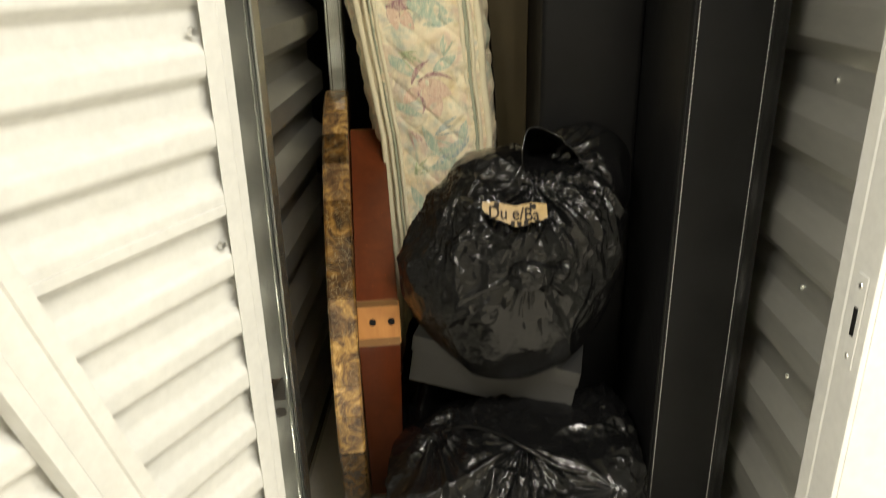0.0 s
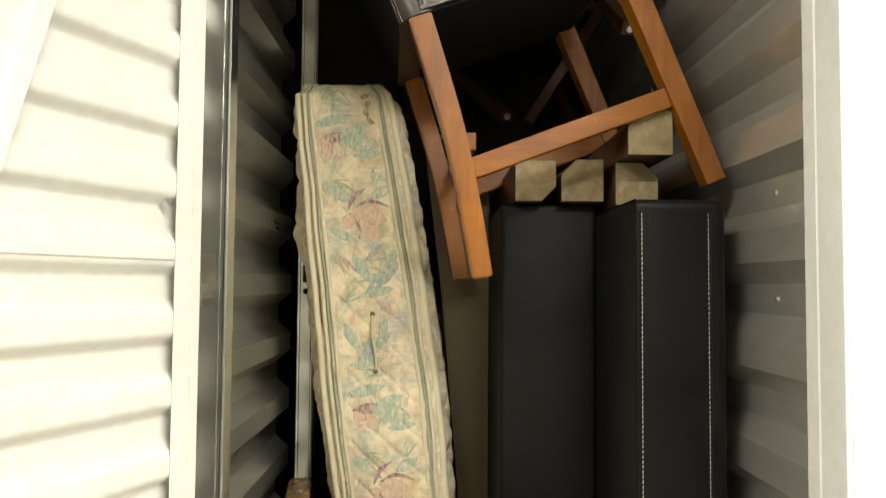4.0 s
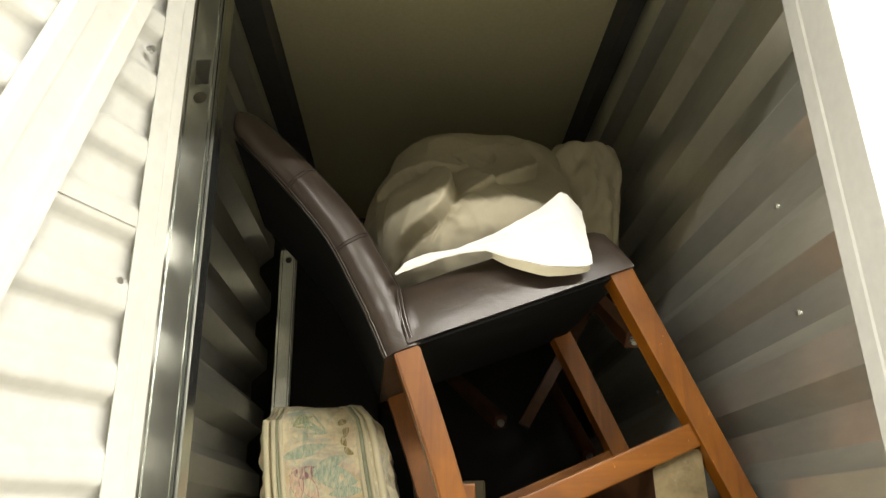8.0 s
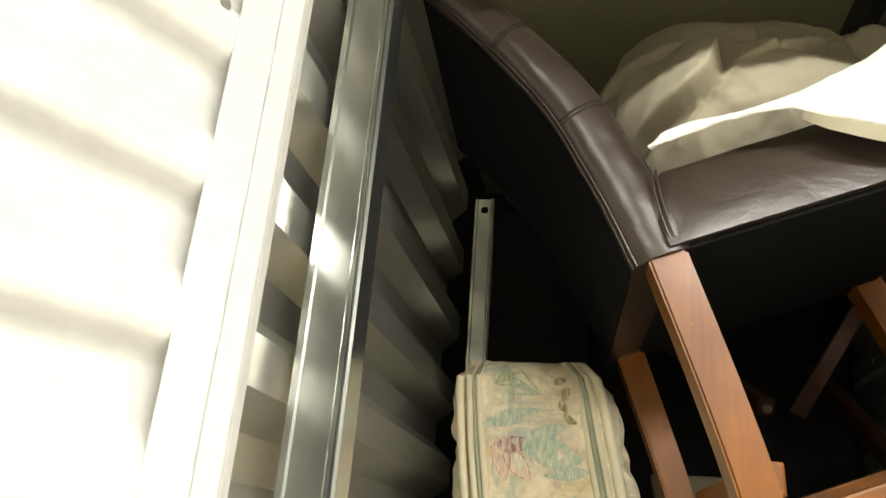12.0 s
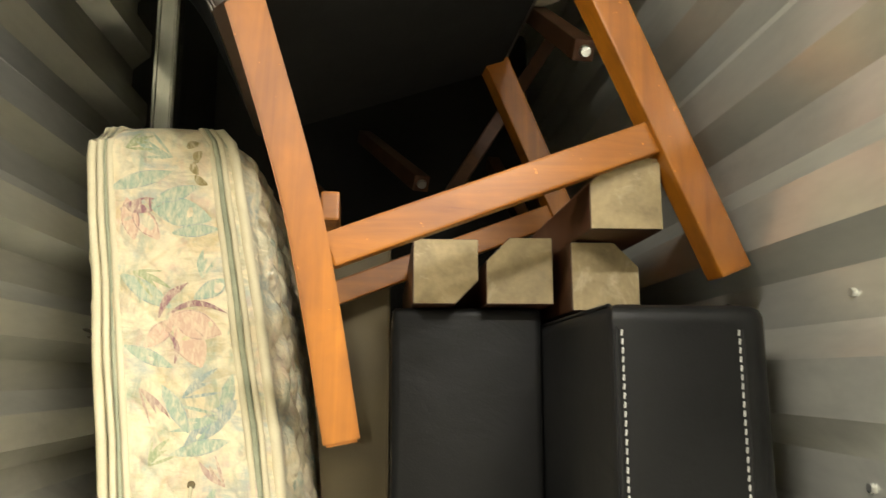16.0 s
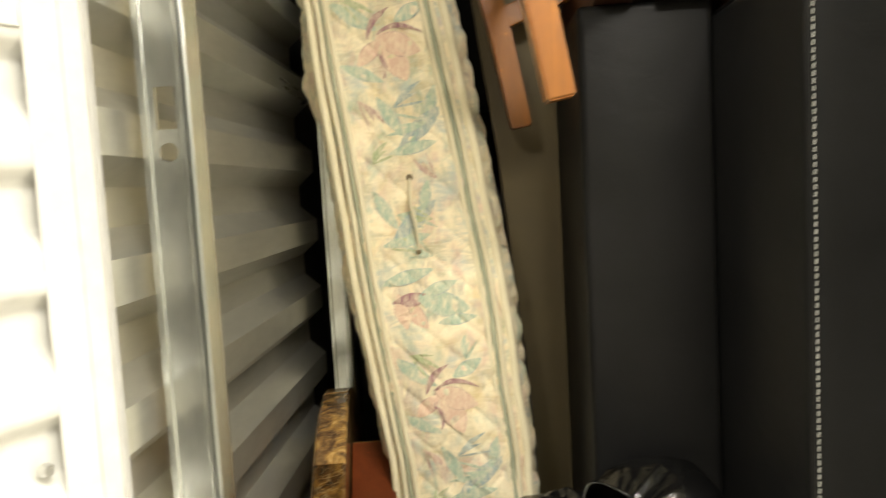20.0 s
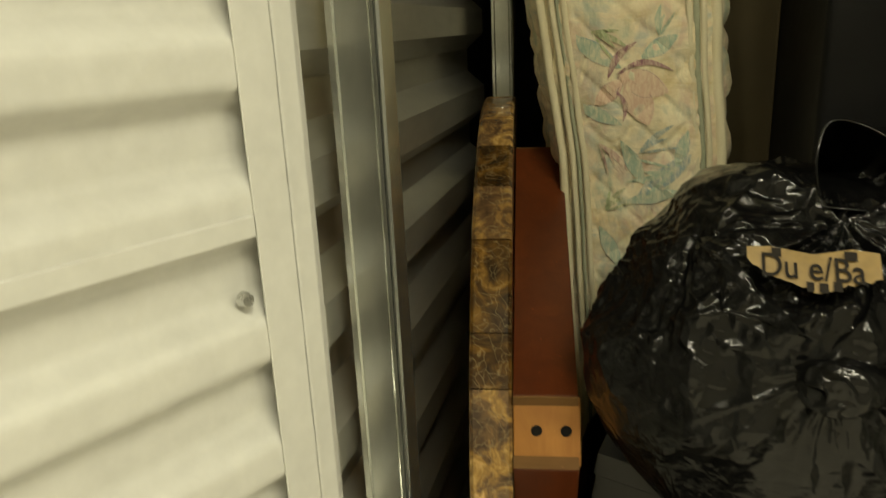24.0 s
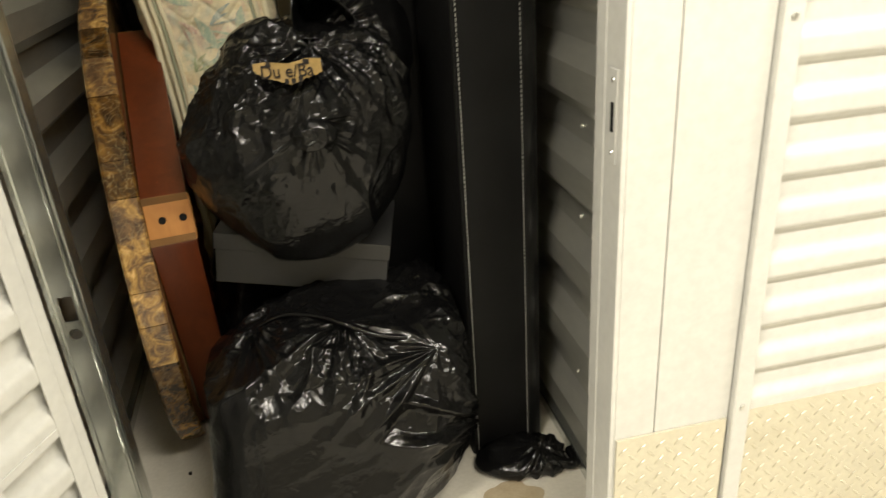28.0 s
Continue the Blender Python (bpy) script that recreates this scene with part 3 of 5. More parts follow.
tread_plate(0.74, 1.60, 0.345, "diamond tread kick plate on the neighbouring door")


def ribbed_panel(bm, width, z0, z1, pitch, depth, frm, thick=0.006):
    """A sheet with close rounded ribs; frm turns (along, out, up) into a place."""
    rows, z, steps = [], z0, 20
    n = int((z1 - z0) / pitch * steps)
    for i in range(n + 1):
        z = z0 + i * pitch / steps
        t = (i / steps) % 1.0
        t = (t + 0.08) % 1.0
        k = max(0.0, min(1.0, t / 0.19, (0.70 - t) / 0.26))
        d = depth * k * k * (3 - 2 * k)
        rows.append([bm.verts.new(frm(u, d - o, z)) for o in (0, thick) for u in (0, width)])
    for a, b in zip(rows, rows[1:]):
        bm.faces.new((a[0], a[1], b[1], b[0]))
        bm.faces.new((a[2], a[3], b[3], b[2]))
        bm.faces.new((a[0], a[2], b[2], b[0]))
        bm.faces.new((a[1], a[3], b[3], b[1]))
    return bm


def door_frame_of(origin, turn):
    """Turns (along, out, up) of a door leaf into a place, the leaf lying along the direction turn (degrees from +x)."""
    u = Vector((math.cos(radians(turn)), math.sin(radians(turn)), 0))
    n = Vector((-u.y, u.x, 0))
    return lambda a, o, z: Vector((origin[0], origin[1], 0)) + a * u + o * n + Vector((0, 0, z)), u, n


# the open leaf, hinged at the doorway and swung back towards the corridor, its braced inner face to the camera
DOOR_TURN = 245.0
leaf, du, dn = door_frame_of((-0.287, FRONT + 0.062), DOOR_TURN)
door_1 = thing("door_1", "open white corrugated steel swing door with crossed braces", "door", "", "structure")
panel_1 = part("door_panel", ribbed_panel(bmesh.new(), 0.774, 0.018, 2.38, 0.08335, 0.0155, lambda a, o, z: leaf(a + 0.014, o - 0.002, z)), WHITE_STEEL, door_1, smooth=50)


def leaf_box(lo, hi, bevel=0.002):
    bm = box(lo, hi, bevel)
    for v in bm.verts:
        v.co = leaf(*v.co)
    return bm


def leaf_bar(a, b, wide, out0, out1):
    """A flat folded brace across the leaf between (along, up) pairs."""
    d = Vector((b[0] - a[0], b[1] - a[1])).normalized()
    w = Vector((-d.y, d.x)) * wide / 2
    bm = bmesh.new()
    outline = [(-1.0, out0), (-0.92, out1), (-0.45, out1), (-0.4, out1 - 0.004), (0.4, out1 - 0.004), (0.45, out1), (0.92, out1), (1.0, out0)]
    rings = [[bm.verts.new(leaf(p[0] + k * w.x, o, p[1] + k * w.y)) for k, o in outline] for p in (a, b)]
    for i in range(len(outline) - 1):
        bm.faces.new((rings[0][i], rings[0][i + 1], rings[1][i + 1], rings[1][i]))
    for r in rings:
        bm.faces.new(r)
    bm.faces.new((rings[0][0], rings[0][-1], rings[1][-1], rings[1][0]))
    return bm


part("stile", leaf_box((-0.004, -0.012, 0.04), (0.0125, 0.0125, 2.39)), WHITE_STEEL, door_1)
part("stile_flange", leaf_box((0.0158, 0.0138, 0.04), (0.042, 0.0154, 2.39), 0.0005), WHITE_STEEL, door_1)
part("stile", leaf_box((0.775, -0.012, 0.04), (0.815, 0.018, 2.39)), WHITE_STEEL, door_1)
part("rail", leaf_box((0.037, -0.012, 0.03), (0.774, 0.018, 0.07)), WHITE_STEEL, door_1)
part("rail", leaf_box((0.037, -0.012, 2.35), (0.774, 0.018, 2.39)), WHITE_STEEL, door_1)
part("brace", leaf_bar((0.059, 0.07), (0.757, 2.36), 0.076, 0.015, 0.040), WHITE_STEEL, door_1, "flat white diagonal brace")
part("brace", leaf_bar((0.097, 2.36), (0.755, 0.07), 0.076, 0.0155, 0.0385), WHITE_STEEL, door_1, "flat white diagonal brace")
for z in (0.5275, 1.028, 1.536, 2.036):
    part("panel_seam", leaf_box((0.043, 0.002, z - 0.005), (0.774, 0.0158, z + 0.008), 0.0006), WHITE_STEEL, panel_1)
for z in (0.25, 0.62, 0.985, 1.24, 1.6, 1.97, 2.25):
    part("screw", disc(leaf(0.052, 0.010, z), dn, 0.0050, 0.006, 10), SCREW, door_1)

# the neighbouring closed door, same pattern seen from outside
leaf2, du2, dn2 = door_frame_of((0.714, FRONT + 0.004), 0.0)
door_2 = thing("door_2", "closed white corrugated steel door of the next unit", "door", "", "structure")
panel_2 = part("door_panel", ribbed_panel(bmesh.new(), 0.86, 0.0, 2.4, 0.08335, 0.0105, lambda a, o, z: leaf2(a + 0.03, -o, z)), WHITE_STEEL, door_2, smooth=50)
for a0, a1 in ((0.0, 0.03), (0.89, 0.92)):
    part("stile", box((0.714 + a0, FRONT - 0.014, 0), (0.714 + a1, FRONT + 0.012, 2.42), 0.003), WHITE_STEEL, door_2)
for z in (0.36, 0.98, 1.6, 2.2):
    part("screw", disc((0.729, FRONT - 0.015, z), (0, -1, 0), 0.005, 0.004, 10), SCREW, door_2)

for k in (1, 3, 4, 6, 8, 9, 11, 12):
    for y in (1.23, 1.95, 2.6):
        z = RIGHT_SHIFT + RIGHT_PITCH * k - 0.027
        tagged(part("trim_screw", disc((RIGHT - 0.001, y, z), (-1, 0, 0), 0.0055, 0.006, 10), SCREW), "small zinc screw in the steel partition", "screw", "partition screws", "structure")


# ---- corridor lamps ----
def lamp_body(x):
    root = thing("ceiling_light", "white enamel fluorescent fixture on the corridor ceiling", "ceiling light", "corridor lights")
    part("housing", box((x - 0.62, LAMP_Y - 0.10, LAMP_Z - 0.06), (x + 0.62, LAMP_Y + 0.10, LAMP_Z), 0.006), FIXTURE, root)
    part("hanger", box((x - 0.02, LAMP_Y - 0.02, LAMP_Z + 0.001), (x + 0.02, LAMP_Y + 0.02, CEIL - 0.001)), FIXTURE, root)
    return root


for lamp_x in LAMP_X:
    lamp_body(lamp_x)

# ---- mattress on its end ----
MAT_MID = [(0.0, -0.03), (0.6, -0.046), (0.93, -0.064), (1.24, -0.101), (1.5, -0.134), (1.75, -0.170), (1.98, -0.204)]
MAT_HALF = [(0.0, 0.118), (0.9, 0.128), (1.24, 0.138), (1.6, 0.128), (1.98, 0.112)]
MAT_Y, MAT_TOP, MAT_DEEP = 1.662, 1.976, 0.96
mattress = thing("mattress", "faded floral quilted mattress standing on its end", "mattress")


def mat_inset(z):
    """How far the rounded top edge draws in."""
    k = max(0.0, (z - MAT_TOP + 0.05) / 0.05)
    return 0.045 * (1 - math.sqrt(max(0.0, 1 - k * k)))


def mattress_body():
    """The block with its border panel, and puffed diamonds stitched into the two large faces."""
    bm = bmesh.new()
    rings, steps = [], 400
    plan = []
    for k in range(57):
        plan.append(("front", k / 56))
    for k in range(1, 8):
        plan.append(("near_right", k / 8))
    for k in range(81):
        plan.append(("right", k / 80))
    plan += [("back", 0.0), ("back", 1.0)]
    for k in range(81):
        plan.append(("left", k / 80))
    for k in range(1, 8):
        plan.append(("near_left", k / 8))
    for i in range(steps + 1):
        z = MAT_TOP * i / steps
        inset = mat_inset(z)
        mid, half = lerp(MAT_MID, z), lerp(MAT_HALF, z) - inset
        y0, y1, r = MAT_Y + inset, MAT_Y + MAT_DEEP - inset, 0.035
        ring = []
        for zone, k in plan:
            ox = oy = nx = ny = 0.0
            puff = 0.0
            if zone == "front":
                ox, oy, ny = -half + r + (2 * half - 2 * r) * k, y0 - 0.006 * math.sin(math.pi * k), -1.0
                a, b = abs(math.sin((ox + z) * math.pi / 0.082)), abs(math.sin((ox - z) * math.pi / 0.082))
                puff = 0.0055 * (1 - math.exp(-min(a, b) * 8.0))
                puff += 0.0022 * noise.noise(Vector((ox * 45, 3, z * 30)))
            elif zone in ("near_right", "near_left"):
                s = 1 if zone == "near_right" else -1
                a = math.pi / 2 * (k if s > 0 else 1 - k)
                nx, ny = s * math.sin(a), -math.cos(a)
                ox, oy = s * (half - r) + r * nx, y0 + r + r * ny
                puff = 0.004 * noise.noise(Vector((s * 4, z * 26, a * 2)))
            elif zone in ("right", "left"):
                s = 1 if zone == "right" else -1
                t = k if s > 0 else 1 - k
                ox, oy, nx = s * half, y0 + r + (y1 - y0 - 2 * r) * t, s * 1.0
                a, b = abs(math.sin((oy * 1.25 + z) * math.pi / 0.105)), abs(math.sin((oy * 1.25 - z) * math.pi / 0.105))
                rise = min(1.0, (oy - y0 - r) / 0.02)
                if s < 0:
                    bulge = 0.03 * ease(np.float64((z - 0.6) / 0.3)) + 0.045 * ease(np.float64((z - 1.52) / 0.12))
                    ox -= float(bulge * ease(np.float64(t / 0.22)) * (1 - 0.6 * ease(np.float64((t - 0.38) / 0.12))) * ease(np.float64((1.95 - z) / 0.5)))
                puff = rise * (0.020 * (1 - math.exp(-min(a, b) * 2.6)) + 0.006 * noise.noise(Vector((s * 9, oy * 30, z * 30))))
            else:
                ox, oy = (half - r if k == 0 else -half + r), y1
            soft = noise.noise(Vector((ox * 5 + 7, oy * 4, z * 3.5))) * 0.007 + noise.noise(Vector((ox * 14, oy * 9, z * 11))) * 0.003
            puff *= min(1.0, (MAT_TOP - z) / 0.04)
            ring.append(bm.verts.new((mid + ox + soft + nx * puff, oy + soft + ny * puff, z + (soft * 2 if i == steps else 0))))
        rings.append(ring)
    n = len(rings[0])
    for a, b in zip(rings, rings[1:]):
        for k in range(n):
            bm.faces.new((a[k], a[(k + 1) % n], b[(k + 1) % n], b[k]))
    bm.faces.new(rings[0][::-1])
    bm.faces.new(rings[-1])
    return bm


mattress_bm = mattress_body()
mattress_skin = BVHTree.FromBMesh(mattress_bm)
mattress_cover = part("body", mattress_bm, TICKING, mattress, smooth=70, double=SIDE_TICKING)
for face in mattress_cover.data.polygons:
    face.material_index = 1 if abs(face.normal.x) > 0.55 and face.center.y > MAT_Y + 0.012 else 0


def mattress_line(dx, out, radius, mat, name):
    path = []
    for i in range(80):
        z = 0.02 + (MAT_TOP - 0.028) * i / 79
        wob = 0.003 * noise.noise(Vector((dx * 30, 0, z * 9)))
        path.append((lerp(MAT_MID, z) + dx * (lerp(MAT_HALF, z) - mat_inset(z)) / 0.125 + wob, MAT_Y - out + mat_inset(z), z))
    top = lerp(MAT_MID, MAT_TOP) + dx * 0.55
    for i in range(8):
        path.append((top, MAT_Y + 0.06 + 0.11 * i, MAT_TOP - 0.002))
    part(name, tube(path, radius, 7), mat, mattress, smooth=80)


for dx, out, rad, mat in ((-0.118, -0.012, 0.008, CORD), (-0.092, 0.0005, 0.0036, GREEN_CORD), (-0.101, 0.001, 0.005, CORD), (-0.083, 0.003, 0.0055, CORD), (0.083, 0.003, 0.0055, CORD), (0.092, 0.003, 0.0048, GREEN_CORD), (0.101, 0.000, 0.005, CORD), (0.118, -0.012, 0.009, CORD)):
    mattress_line(dx, out, rad, mat, "piping")


def mattress_spot(dx, z):
    x = lerp(MAT_MID, z) + dx
    hit = mattress_skin.ray_cast(Vector((x, 0.9, z)), Vector((0, 1, 0)))[0]
    return Vector((x, (hit.y if hit else MAT_Y) - 0.0012, z))


def petal(dx, z, length, wide, turn, bend):
    """A printed stroke on the border, a leaf or petal with a bent spine, lying on the cloth."""
    bm = bmesh.new()
    left, right = [], []
    for i in range(9):
        t = i / 8
        along, side = length * (t - 0.5), bend * math.sin(math.pi * t)
        w = wide * (math.sin(math.pi * min(1, t * 0.96 + 0.03)) ** 0.8) / 2
        c, s = math.cos(radians(turn)), math.sin(radians(turn))
        for lst, k in ((left, 1), (right, -1)):
            a, b = along, side + k * w
            px, pz = a * c - b * s, a * s + b * c
            p = mattress_spot(max(-0.078, min(0.078, dx + px)), z + pz)
            lst.append(bm.verts.new(p))
    for i in range(8):
        bm.faces.new((left[i], left[i + 1], right[i + 1], right[i]))
    return bm


LIFTS = []


def stroke(dx, z, length, wide, turn, bend, mat):
    ob = part("printed_stroke", petal(dx, z, length, wide, turn, bend), mat, mattress)
    LIFTS.append(0)
    ob.location.y = -0.00004 * (len(LIFTS) % 34)


def petal_pair(dx, z, length, wide, turn, fill, line):
    """A pale petal with a darker broken outline on both sides."""
    length, wide = length * 1.25, wide * 1.25
    stroke(dx, z, length, wide, turn, 0.0, fill)
    c, s = math.cos(radians(turn)), math.sin(radians(turn))
    for k in (1, -1):
        stroke(dx - s * k * 0.001, z + c * k * 0.001, length * 0.96, 0.0016, turn, k * wide * 0.46, line)


def blossom(kind, dx, z):
    if kind == "iris":
        for sx, sz, ln, wd, tn in ((0.022, 0.006, 0.06, 0.034, -20), (0.012, -0.022, 0.058, 0.036, -70), (-0.030, -0.006, 0.05, 0.02, 40)):
            petal_pair(dx + sx, z + sz, ln, wd, tn, INK_PINK, INK_PALE)
        for sx, sz, ln, wd, tn, bd in ((-0.006, 0.042, 0.07, 0.011, 48, 0.008), (0.026, 0.022, 0.085, 0.009, 2, 0.016), (-0.018, -0.026, 0.05, 0.008, 100, -0.010), (-0.012, 0.008, 0.04, 0.007, 70, 0.004)):
            stroke(dx + sx, z + sz, ln, wd, tn, bd, INK_MAUVE)
        for sx, sz, ln, wd, tn in ((-0.045, 0.055, 0.07, 0.022, -35), (0.05, 0.06, 0.05, 0.018, 30), (-0.05, -0.04, 0.06, 0.016, -25)):
            petal_pair(dx + sx, z + sz, ln, wd, tn, INK_TEAL, INK_BLUE)
    elif kind == "tulip":
        for sx, sz, ln, wd, tn, fill in ((-0.040, -0.010, 0.052, 0.022, 95, INK_PINK), (-0.020, 0.010, 0.056, 0.018, 10, INK_MAUVE), (-0.018, -0.016, 0.05, 0.024, 125, INK_PINK)):
            petal_pair(dx + sx, z + sz, ln, wd, tn, fill, INK_MAUVE)
        for sx, sz, ln, wd, tn in ((0.036, 0.0, 0.07, 0.036, -12), (0.030, 0.028, 0.06, 0.016, 20), (0.055, -0.028, 0.055, 0.014, 8), (-0.02, 0.05, 0.08, 0.018, 15)):
            petal_pair(dx + sx, z + sz, ln, wd, tn, INK_TEAL, INK_BLUE)
    else:
        for sx, sz, ln, wd, tn, fill in ((0.020, 0.0, 0.085, 0.022, 38, INK_BLUE), (-0.03, 0.02, 0.06, 0.018, 115, INK_TEAL), (0.0, -0.035, 0.07, 0.016, 12, INK_TEAL), (0.045, 0.04, 0.05, 0.014, 70, INK_TEAL)):
            petal_pair(dx + sx, z + sz, ln, wd, tn, fill, INK_BLUE)


for kind, dx, z in (("tulip", -0.012, 1.83), ("iris", 0.008, 1.655), ("leaf", 0.02, 1.52), ("leaf", -0.02, 1.36), ("tulip", -0.012, 1.21), ("iris", -0.006, 1.035), ("leaf", 0.02, 0.90), ("leaf", -0.02, 0.76), ("tulip", -0.012, 0.59), ("iris", 0.0, 0.41)):
    blossom(kind, dx, z)


def spray(dx, z, turn, length, count, mat):
    """A fan of thin leaves brushed from one stem."""
    out = bmesh.new()
    for k in range(count):
        way = turn + (k - (count - 1) / 2) * 17 + 5 * math.sin(k * 2.7)
        ln = length * (0.7 + 0.3 * math.sin(k * 1.9 + 1) ** 2)
        bm = petal(dx + math.cos(radians(way)) * ln * 0.5, z + math.sin(radians(way)) * ln * 0.5, ln, 0.0045 + 0.002 * (k % 3), way, 0.004 * math.sin(k))
        tmp = bpy.data.meshes.new("joined")
        bm.to_mesh(tmp)
        bm.free()
        out.from_mesh(tmp)
        bpy.data.meshes.remove(tmp)
    ob = part("printed_leaf", out, mat, mattress)
    LIFTS.append(0)
    ob.location.y = -0.00004 * (len(LIFTS) % 34)


for z0 in (1.93, 1.31, 0.69):
    for dx, dz, turn, length, count, ink in ((-0.05, 0.0, 20, 0.05, 4, INK_LEAF), (0.02, -0.015, 150, 0.06, 4, INK_TEAL), (-0.055, -0.19, -30, 0.06, 4, INK_LEAF), (0.045, -0.20, 70, 0.045, 3, INK_TEAL), (0.00, -0.375, 25, 0.07, 3, INK_BLUE), (0.055, -0.40, 200, 0.08, 5, INK_TEAL), (-0.06, -0.36, -60, 0.06, 3, INK_PALE), (-0.055, -0.47, 45, 0.05, 4, INK_LEAF), (0.05, -0.50, 120, 0.05, 3, INK_PALE), (-0.03, -0.56, -25, 0.07, 4, INK_TEAL), (0.03, -0.57, 160, 0.05, 3, INK_LEAF)):
        spray(dx, z0 + dz, turn, length, count, ink)
for k in range(4):
    stroke(0.052 + 0.006 * (k % 2), 1.935 - 0.018 * k, 0.022, 0.013, 20 + 40 * k, 0.003, INK_OLIVE)
string_path = [mattress_spot(0.004, 1.432) + Vector((0, -0.002, 0)), mattress_spot(-0.002, 1.39) + Vector((0, -0.012, 0)), mattress_spot(0.001, 1.35) + Vector((0, -0.013, 0)), mattress_spot(-0.004, 1.306) + Vector((0, -0.002, 0))]
part("handle_cord", tube(smooth_path(string_path, 6), 0.0028, 7), CORD, mattress, "thin cream cord handle", smooth=80)
for dx, z in ((0.004, 1.434), (-0.004, 1.304)):
    part("eyelet", disc(mattress_spot(dx, z) + Vector((0, -0.002, 0)), (0, -1, 0), 0.006, 0.004, 14), LEG_END, mattress, "small brass eyelet")

# ---- black sofa on its end ----
sofa = thing("sofa", "black leather sofa with white stitching standing on its end", "sofa")
part("seat", box((0.160, 1.535, 0.012), (0.365, 2.30, 1.678), 0.012, 3), BLACK_LEATHER, sofa, smooth=50)
back_outline = [(0.366, 2.32), (0.366, 1.243), (0.370, 1.236)] + [(0.494 + 0.042 * math.sin(a), 1.276 - 0.042 * math.cos(a)) for a in (0.0, 0.26, 0.52, 0.79, 1.05, 1.31, 1.57)] + [(0.536, 2.32)]
backrest = prism(back_outline, 2, 0.0, 1.656)
rims = [e for e in backrest.edges if all(v.co.z > 1.6 for v in e.verts)]
bmesh.ops.bevel(backrest, geom=rims, offset=0.018, segments=4, affect="EDGES", profile=0.6)
part("backrest", backrest, BLACK_LEATHER, sofa, smooth=50)


def stitching(x, y, z0, z1, parent):
    bm = bmesh.new()
    z = z0
    while z < z1:
        away = 0.05 * max(0.0, (z - 1.615) / 0.03) ** 2 * 0.2
        tmp = box((x - 0.0006, y - 0.0010 + away, z), (x + 0.0006, y + 0.0012 + away, z + 0.0056), m=Matrix.Translation((x, y, z)) @ Matrix.Rotation(radians(9), 4, "Y") @ Matrix.Translation((-x, -y, -z)))
        me = bpy.data.meshes.new("stitch")
        tmp.to_mesh(me)
        tmp.free()
        bm.from_mesh(me)
        bpy.data.meshes.remove(me)
        z += 0.0085
    ob = part("stitching", bm, THREAD, parent, "row of white thread stitches")
    return tagged(ob, kind="stuff")


stitching(0.378, 1.2345, 0.01, 1.638, sofa)
stitching(0.4935, 1.2338, 0.01, 1.638, sofa)
for x in (0.3735, 0.498):
    part("seam", tube([(x, 1.2355, 0.03), (x, 1.2355, 1.63), (x, 1.242, 1.649), (x, 1.258, 1.656), (x, 2.2, 1.656)], 0.0022, 6), BLACK_LEATHER, sofa)


BOARD_X, BOARD_Y = 0.155, 1.85
board = thing("upholstered_panel", "grey-brown upholstered panel standing between mattress and sofa", "panel")
part("body", prism([(0.122, 0.0), (0.158, 0.0), (0.158, 1.83), (-0.005, 1.83), (0.035, 1.5), (0.080, 1.0)], 1, BOARD_Y, BOARD_Y + 0.05, 0.004, 2), BROWN_CLOTH, board, smooth=50)
part("piping", tube([(0.156, BOARD_Y + 0.002, 0.01), (0.156, BOARD_Y + 0.002, 1.826), (0.0, BOARD_Y + 0.002, 1.826)], 0.003, 6), BROWN_CLOTH, board, smooth=80)


# ---- loose table legs stacked on the sofa ----
def table_leg(x0, z0, y, size, cut, length, label):
    """A square leg lying down, its end towards the door, with one corner sawn off."""
    c = size * 0.36
    pts = {"bl": (x0, z0), "br": (x0 + size, z0), "tr": (x0 + size, z0 + size), "tl": (x0, z0 + size)}
    steps = {"bl": ((0, c), (c, 0)), "br": ((-c, 0), (0, c)), "tr": ((0, -c), (-c, 0)), "tl": ((c, 0), (0, -c))}
    outline = []
    for k in ("bl", "br", "tr", "tl"):
        if k == cut:
            outline += [(pts[k][0] + d[0], pts[k][1] + d[1]) for d in steps[k]]
        else:
            outline.append(pts[k])
    root = thing("table_leg", label, "table leg", "loose table legs")
    part("shaft", prism(outline, 1, y + 0.0015, y + length, 0.002), LEG_SIDE, root)
    mid = (sum(p[0] for p in outline) / len(outline), sum(p[1] for p in outline) / len(outline))
    part("sawn_end", prism([(mid[0] + (p[0] - mid[0]) * 0.975, mid[1] + (p[1] - mid[1]) * 0.975) for p in outline], 1, y, y + 0.0025), LEG_END, root, "pale worn sawn end")
    return root


table_leg(0.187, 1.6795, 1.50, 0.087, "br", 0.68, "dark square table leg with a clipped corner, lying on the sofa")
table_leg(0.284, 1.6795, 1.50, 0.090, "tl", 0.68, "dark square table leg with a clipped corner, lying on the sofa")
table_leg(0.386, 1.667, 1.45, 0.088, "tr", 0.68, "dark square table leg with a clipped corner, lying on the sofa")
table_leg(0.392, 1.757, 1.375, 0.088, "tl", 0.68, "dark square table leg lying across the others")


# ---- counter stool, tipped back on the pile ----
NEAR, FAR = 1.335, 1.775
REAR_FOOT, REAR_TOP = (0.108, 1.517), (-0.014, 2.012)
FORE_TOP, FORE_FOOT = (0.372, 2.149), (0.556, 1.705)


